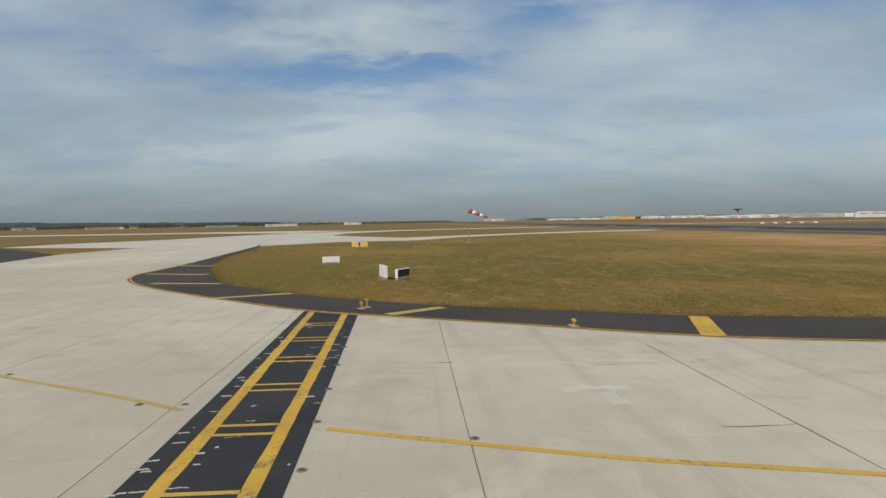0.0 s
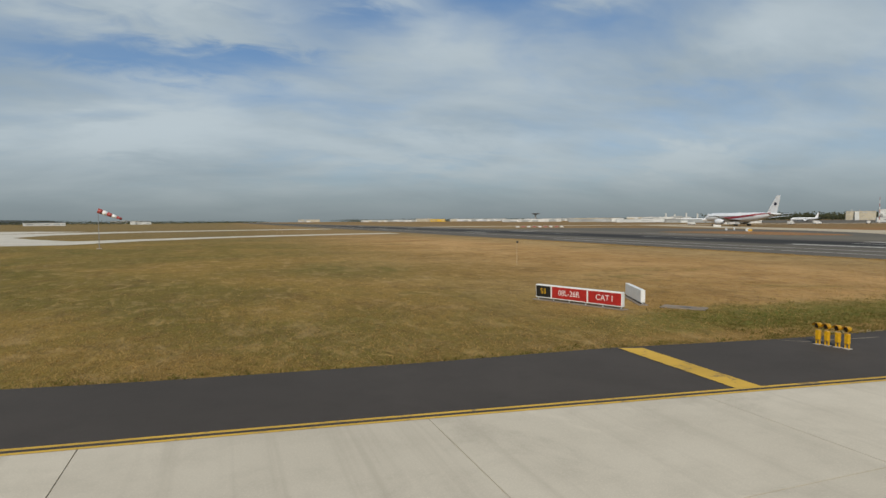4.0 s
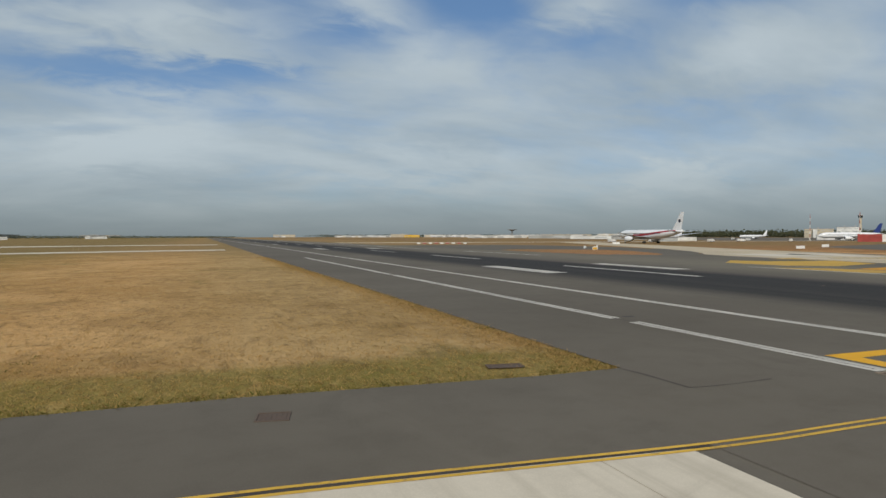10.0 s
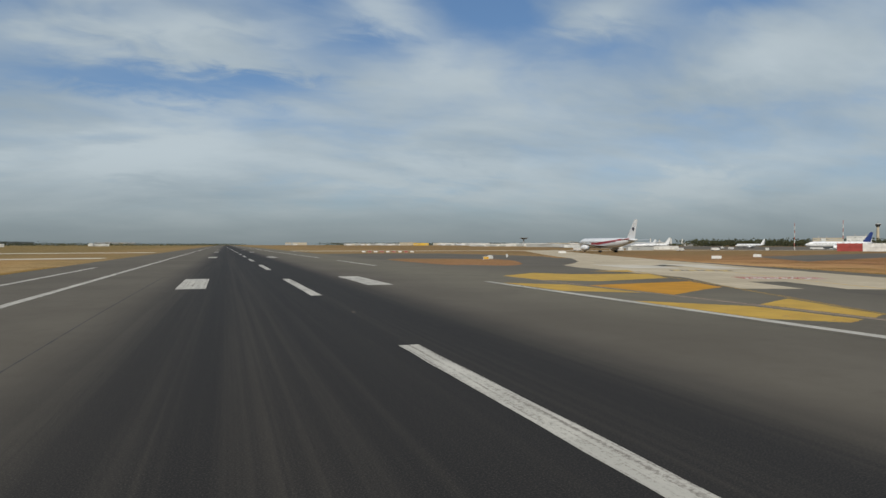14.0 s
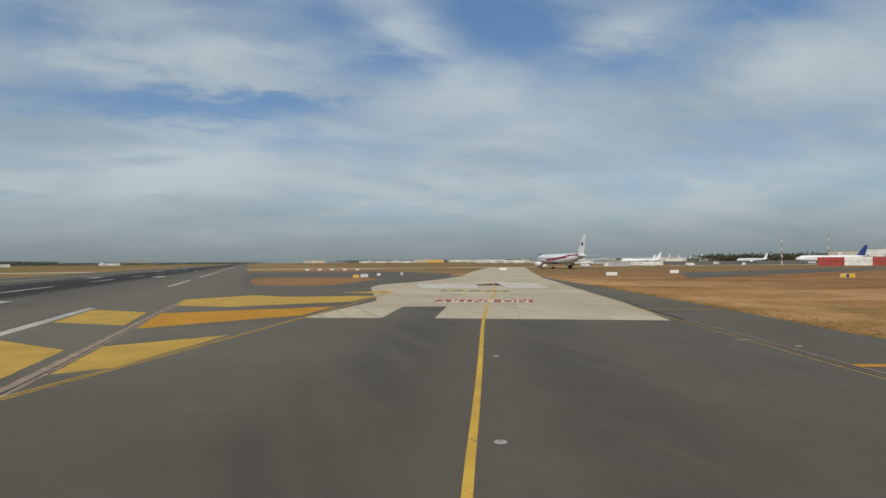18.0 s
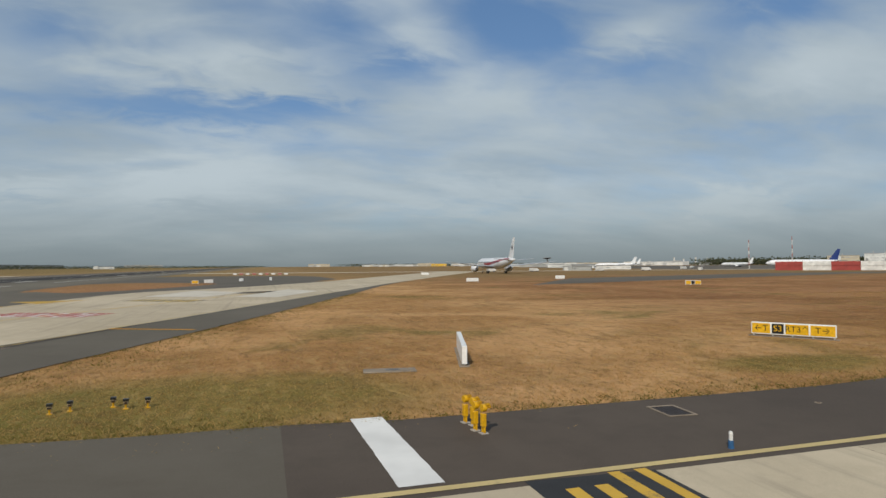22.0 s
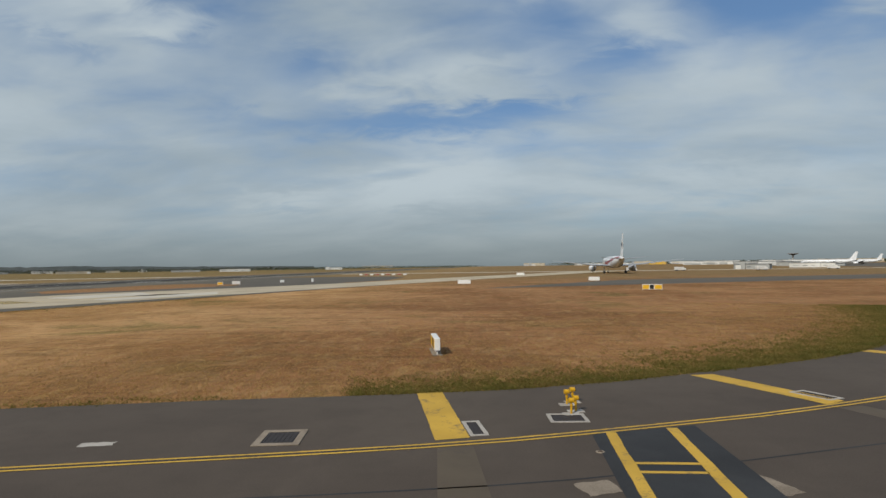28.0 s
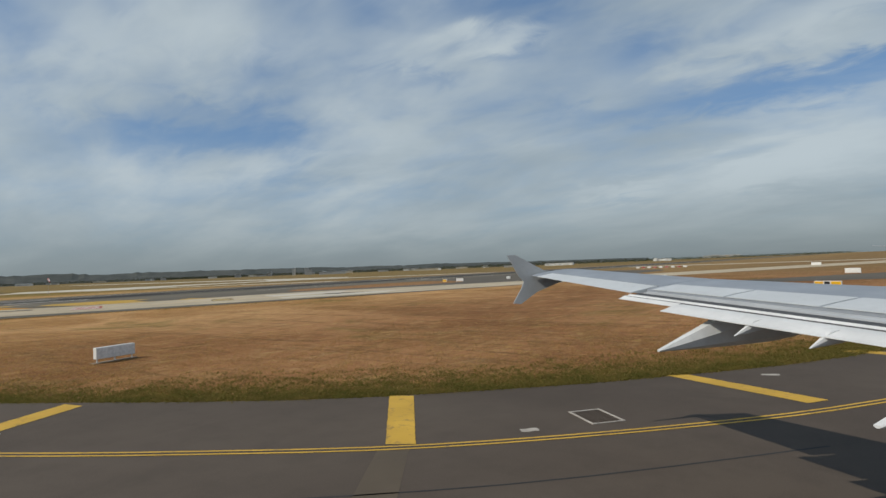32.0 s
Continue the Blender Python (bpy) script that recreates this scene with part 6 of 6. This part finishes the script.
def wing_ring(l, u0, u1, n=9, lift=0.0):
    us = [u0 + (u1 - u0) * (1 - math.cos(math.pi * i / n)) / 2 for i in range(n + 1)]
    top = [wing_point(l, u, 1, lift + 0.003) for u in us]
    bottom = [wing_point(l, u, -1, -0.003) for u in reversed(us)]
    return top + bottom


def wing_panel(l0, l1, u0, u1, lift, thick):
    """A thin plate that follows the upper skin."""
    rings = []
    for l in (l0, (l0 + l1) / 2, l1):
        us = [u0 + (u1 - u0) * i / 5 for i in range(6)]
        up = [wing_point(l, u, 1, lift) for u in us]
        rings.append(up + [(x, y, z - thick) for x, y, z in reversed(up)])
    return loft(rings)


part("wing_box", loft([wing_ring(l, 0.125, 0.87) for l in (0.3, 2.5, 4.8, 7.0, 9.3, 11.55)]), M_WING_TOP, wing, smooth=False)
part("outer_wing_box", loft([wing_ring(l, 0.125, 0.74) for l in (11.57, 13.3, 15.3)]), M_WING_TOP, wing)
part("leading_edge", loft([wing_ring(l, 0.0, 0.120, 6, 0.001) for l in (0.3, 4.8, 9.0, 12.0, 15.3)]), M_WING_EDGE, wing, "bare metal leading edge", True)
part("aileron", loft([wing_ring(l, 0.752, 0.995, 5) for l in (11.62, 13.3, 15.0)]), M_SPOILER, wing)
part("tip_edge", loft([wing_ring(l, 0.752, 0.995, 5) for l in (15.03, 15.3)]), M_WING_TOP, wing)
for a, b in ((5.0, 6.55), (6.6, 8.15), (8.2, 9.75), (9.8, 11.4)):
    part("spoiler", wing_panel(a, b, 0.665, 0.875, 0.014, 0.012), M_SPOILER, wing)
part("inner_spoiler", wing_panel(1.4, 4.7, 0.68, 0.875, 0.014, 0.012), M_SPOILER, wing)


def flap_ring(l, f0, f1, z0, z1, t0, t1, n=5):
    """A thin section behind the trailing edge, given by distances aft of it."""
    te, zt = wing_edges(l)[1:]
    top, bottom = [], []
    for i in range(n + 1):
        u = i / n
        f, z, t = te - (f0 + (f1 - f0) * u), zt + z0 + (z1 - z0) * u, t0 + (t1 - t0) * u
        bulge = math.sin(math.pi * min(1, u * 1.2)) * 0.02
        top.append((-l, f, z + bulge))
        bottom.append((-l, f, z - t))
    return top + bottom[::-1]


def strip_part(name, spans, mat, args, label=""):
    part(name, loft([flap_ring(l, *args) for l in spans]), mat, wing, label)


OUT, IN = (4.85, 7.0, 9.3, 11.55), (0.8, 2.6, 4.75)
for spans in (OUT, IN):
    strip_part("shroud", spans, M_PLANE_GREY, (-0.46, -0.22, 0.015, 0.0, 0.05, 0.05))
    # solid dark strips: the shade in the flap slots, put in as colour
    strip_part("flap_shade_strip", spans, M_GAP_SHADE, (-0.225, 0.02, -0.02, -0.035, 0.05, 0.05), "dark strip drawn for the shade ahead of the flap")
    strip_part("flap_vane", spans, M_FLAP, (0.022, 0.12, -0.03, -0.045, 0.06, 0.05))
    strip_part("flap_gap_shade", spans, M_GAP_SHADE, (0.122, 0.16, -0.06, -0.07, 0.05, 0.05))
strip_part("flap", (4.85, 7.0, 10.1), M_FLAP, (0.162, 0.58, -0.06, -0.155, 0.10, 0.012), "white slotted flap, slightly extended")
strip_part("flap", IN, M_FLAP, (0.162, 0.70, -0.06, -0.20, 0.10, 0.012))
strip_part("flap_tip", (10.15, 10.9, 11.6), M_FLAP, (0.06, 0.26, -0.05, -0.10, 0.07, 0.012))


def canoe(l, nose, tip, z_nose, z_tip, wide, deep, name="flap_fairing"):
    """A keeled fairing: full under the wing, its back sloping down to a low sharp tail."""
    rings = []
    for i in range(15):
        u = i / 14
        f = nose + (tip - nose) * u
        zc = z_nose + (z_tip - z_nose) * u
        swell = math.sin(math.pi / 2 * min(1.0, u / 0.45)) ** 0.8
        tail = max(0.0, (u - 0.62) / 0.38)
        low = zc - deep * max(0.06, swell) * (1 - 0.10 * tail)
        top = zc + deep * max(0.06, swell) + (low - zc - deep) * 0.94 * tail
        w = wide * max(0.08, swell) * (1 - 0.72 * tail ** 1.3)
        shoulder = low + (top - low) * 0.55
        rings.append([(-l - w * 0.75, f, top), (-l + w * 0.75, f, top), (-l + w, f, shoulder), (-l + w * 0.62, f, low + (top - low) * 0.14), (-l, f, low), (-l - w * 0.62, f, low + (top - low) * 0.14), (-l - w, f, shoulder)])
    part(name, loft(rings), M_FLAP, wing)


canoe(9.3, 7.6, 4.38, 3.52, 3.36, 0.16, 0.28)
canoe(5.8, 8.9, 5.06, 3.25, 3.02, 0.18, 0.30)
canoe(8.4, 5.95, 5.14, 3.62, 3.50, 0.05, 0.09, "hinge_bracket")
canoe(7.3, 6.25, 5.49, 3.54, 3.44, 0.05, 0.09, "hinge_bracket")

# the wingtip fence: a swept arrow plate above and below the tip
fence = bmesh.new()
for dx in (0.0, 0.05):
    for f, z in ((5.15, 4.26), (4.2, 4.44), (3.46, 4.86), (3.25, 4.86), (3.52, 4.32), (3.66, 4.16), (3.60, 4.0), (3.36, 3.60), (3.56, 3.58), (4.0, 3.88), (4.6, 4.10)):
        fence.verts.new((-15.34 - dx, f, z))
fence.verts.ensure_lookup_table()
nf = 11
fence.faces.new(fence.verts[:nf])
fence.faces.new(list(reversed(fence.verts[nf:])))
for i in range(nf):
    j = (i + 1) % nf
    fence.faces.new((fence.verts[i], fence.verts[j], fence.verts[nf + j], fence.verts[nf + i]))
part("wingtip_fence", fence, M_PLANE_GREY, wing, "grey swept wingtip fence")

gear = part("gear_leg", tube_bm(0.13, 0.11, 2.9, Matrix.Translation((-2.2, 8.2, 0.55))), M_STEEL, wing)
part("gear_axle", tube_bm(0.07, 0.07, 1.0, Matrix.Translation((-2.7, 8.2, 0.60)) @ Matrix.Rotation(radians(90), 4, "Y")), M_STEEL, wing)
for x in (-2.62, -1.78):
    w = bmesh.new()
    for r0, r1, dx, dw in ((0.44, 0.56, -0.2, 0.08), (0.56, 0.56, -0.12, 0.24), (0.56, 0.44, 0.12, 0.08)):
        tube_bm(r0, r1, dw, Matrix.Translation((x + dx, 8.2, 0.58)) @ Matrix.Rotation(radians(90), 4, "Y"), 20, w)
    part("wheel", w, M_TYRE, wing)

# ---- grass along the pavements ----
rng = np.random.default_rng(11)


def along(line, count, mean, far, side, lo=-1e9, hi=1e9):
    """Points scattered beside a line, thinning out with the distance from it."""
    p = np.array([q for q in line if lo <= q[0] <= hi])
    seg = p[1:] - p[:-1]
    ln = np.hypot(seg[:, 0], seg[:, 1])
    k = rng.choice(len(seg), count, p=ln / ln.sum())
    t = rng.random(count)[:, None]
    nrm = np.stack([-seg[:, 1], seg[:, 0]], 1) / ln[:, None] * side
    d = np.minimum(rng.exponential(mean, count), far * rng.random(count) ** 0.5)
    return p[k] + seg[k] * t + nrm[k] * d[:, None]


def tufts(name, pts, height, spread, blades, mat, label):
    """Small leaning blades, a few to a tuft, in one mesh."""
    n = len(pts)
    if not n:
        return
    m = n * blades
    base = np.repeat(pts, blades, 0) + rng.normal(0, spread, (m, 2))
    a = rng.random(m) * 2 * np.pi
    h = height * np.repeat(0.55 + 0.9 * rng.random(n), blades) * (0.6 + 0.6 * rng.random(m))
    w = h * (0.14 + 0.14 * rng.random(m))
    lean = h[:, None] * rng.normal(0, 1.3, (m, 2))
    v = np.zeros((m, 3, 3))
    v[:, 0, :2] = base + np.stack([np.cos(a), np.sin(a)], 1) * w[:, None]
    v[:, 1, :2] = base - np.stack([np.cos(a), np.sin(a)], 1) * w[:, None]
    v[:, 2, :2] = base + lean
    v[:, 2, 2] = h
    v[:, :2, 2] = 0.004
    me = bpy.data.meshes.new(name)
    me.from_pydata(v.reshape(-1, 3).tolist(), [], np.arange(m * 3).reshape(-1, 3).tolist())
    me.materials.append(mat)
    tagged(new(name, me), label, "grass", kind="stuff")


def off_pavement(p):
    """Keeps scattered points off the exit, the runway and the far taxiways."""
    x, y = p[:, 0], p[:, 1]
    lane = np.interp(y, [q[1] for q in EXIT_GRASS], [q[0] for q in EXIT_GRASS])
    west = (x < -30.75) & ~((x < -159) & (y > 60)) & ~((y > 125) & (x < -100))
    east = (x > lane + 0.1) & (y > 10)
    return p[west | east]


west, east, exit_side = soft(WEST_GRASS[2:]), soft(EAST_GRASS), soft(EXIT_GRASS[:7])
dry = np.concatenate([along(west, 80000, 9, 34, 1), along(east, 80000, 9, 34, 1), along(exit_side, 9000, 6, 30, -1)])
tufts("dry_grass", off_pavement(dry), 0.06, 0.10, 3, M_BLADE, "dry straw and rust coloured grass tufts")
runway_side = [(-30.75, 19.3), (-30.95, 60), (-31.6, 140)]
dry = along(runway_side, 9000, 0.8, 6, 1)
tufts("dry_grass", off_pavement(dry), 0.09, 0.12, 4, M_BLADE, "dry grass tufts along the runway edge")
green = np.concatenate([along(runway_side, 1200, 0.3, 1.2, 1), along(east, 16000, 1.2, 4.8, 1, 146, 193), along(east, 12000, 2.4, 6.5, 1, 160, 193), along(east, 1200, 0.5, 2.4, 1, 77, 146), along(west, 3500, 3.5, 9.5, 1, -80, -50), along(west, 2200, 0.35, 1.4, 1), along(exit_side, 1500, 1.2, 6, -1)])
tufts("green_grass", off_pavement(green), 0.085, 0.13, 5, M_VERGE, "green grass growing along the pavement edge")

# ---- concrete slabs ----
near_west = clip_half(clip_half(WEST_CONC, 0, 1, 75), -1, 0, 190)
slabs(west_taxiway, near_west, 7.2, 0, 0.012, 0.045, M_CONC, (-0.5, 6.1))
slabs(east_conc, EAST_CONC, 7.2, 0, 0.012, 0.045, M_CONC_EAST, (5.0, 6.6))
slabs(exit_conc, EXIT_CONC, 7.2, -23, 0.012, 0.047, M_CONC_EAST, (2.0, 1.0))
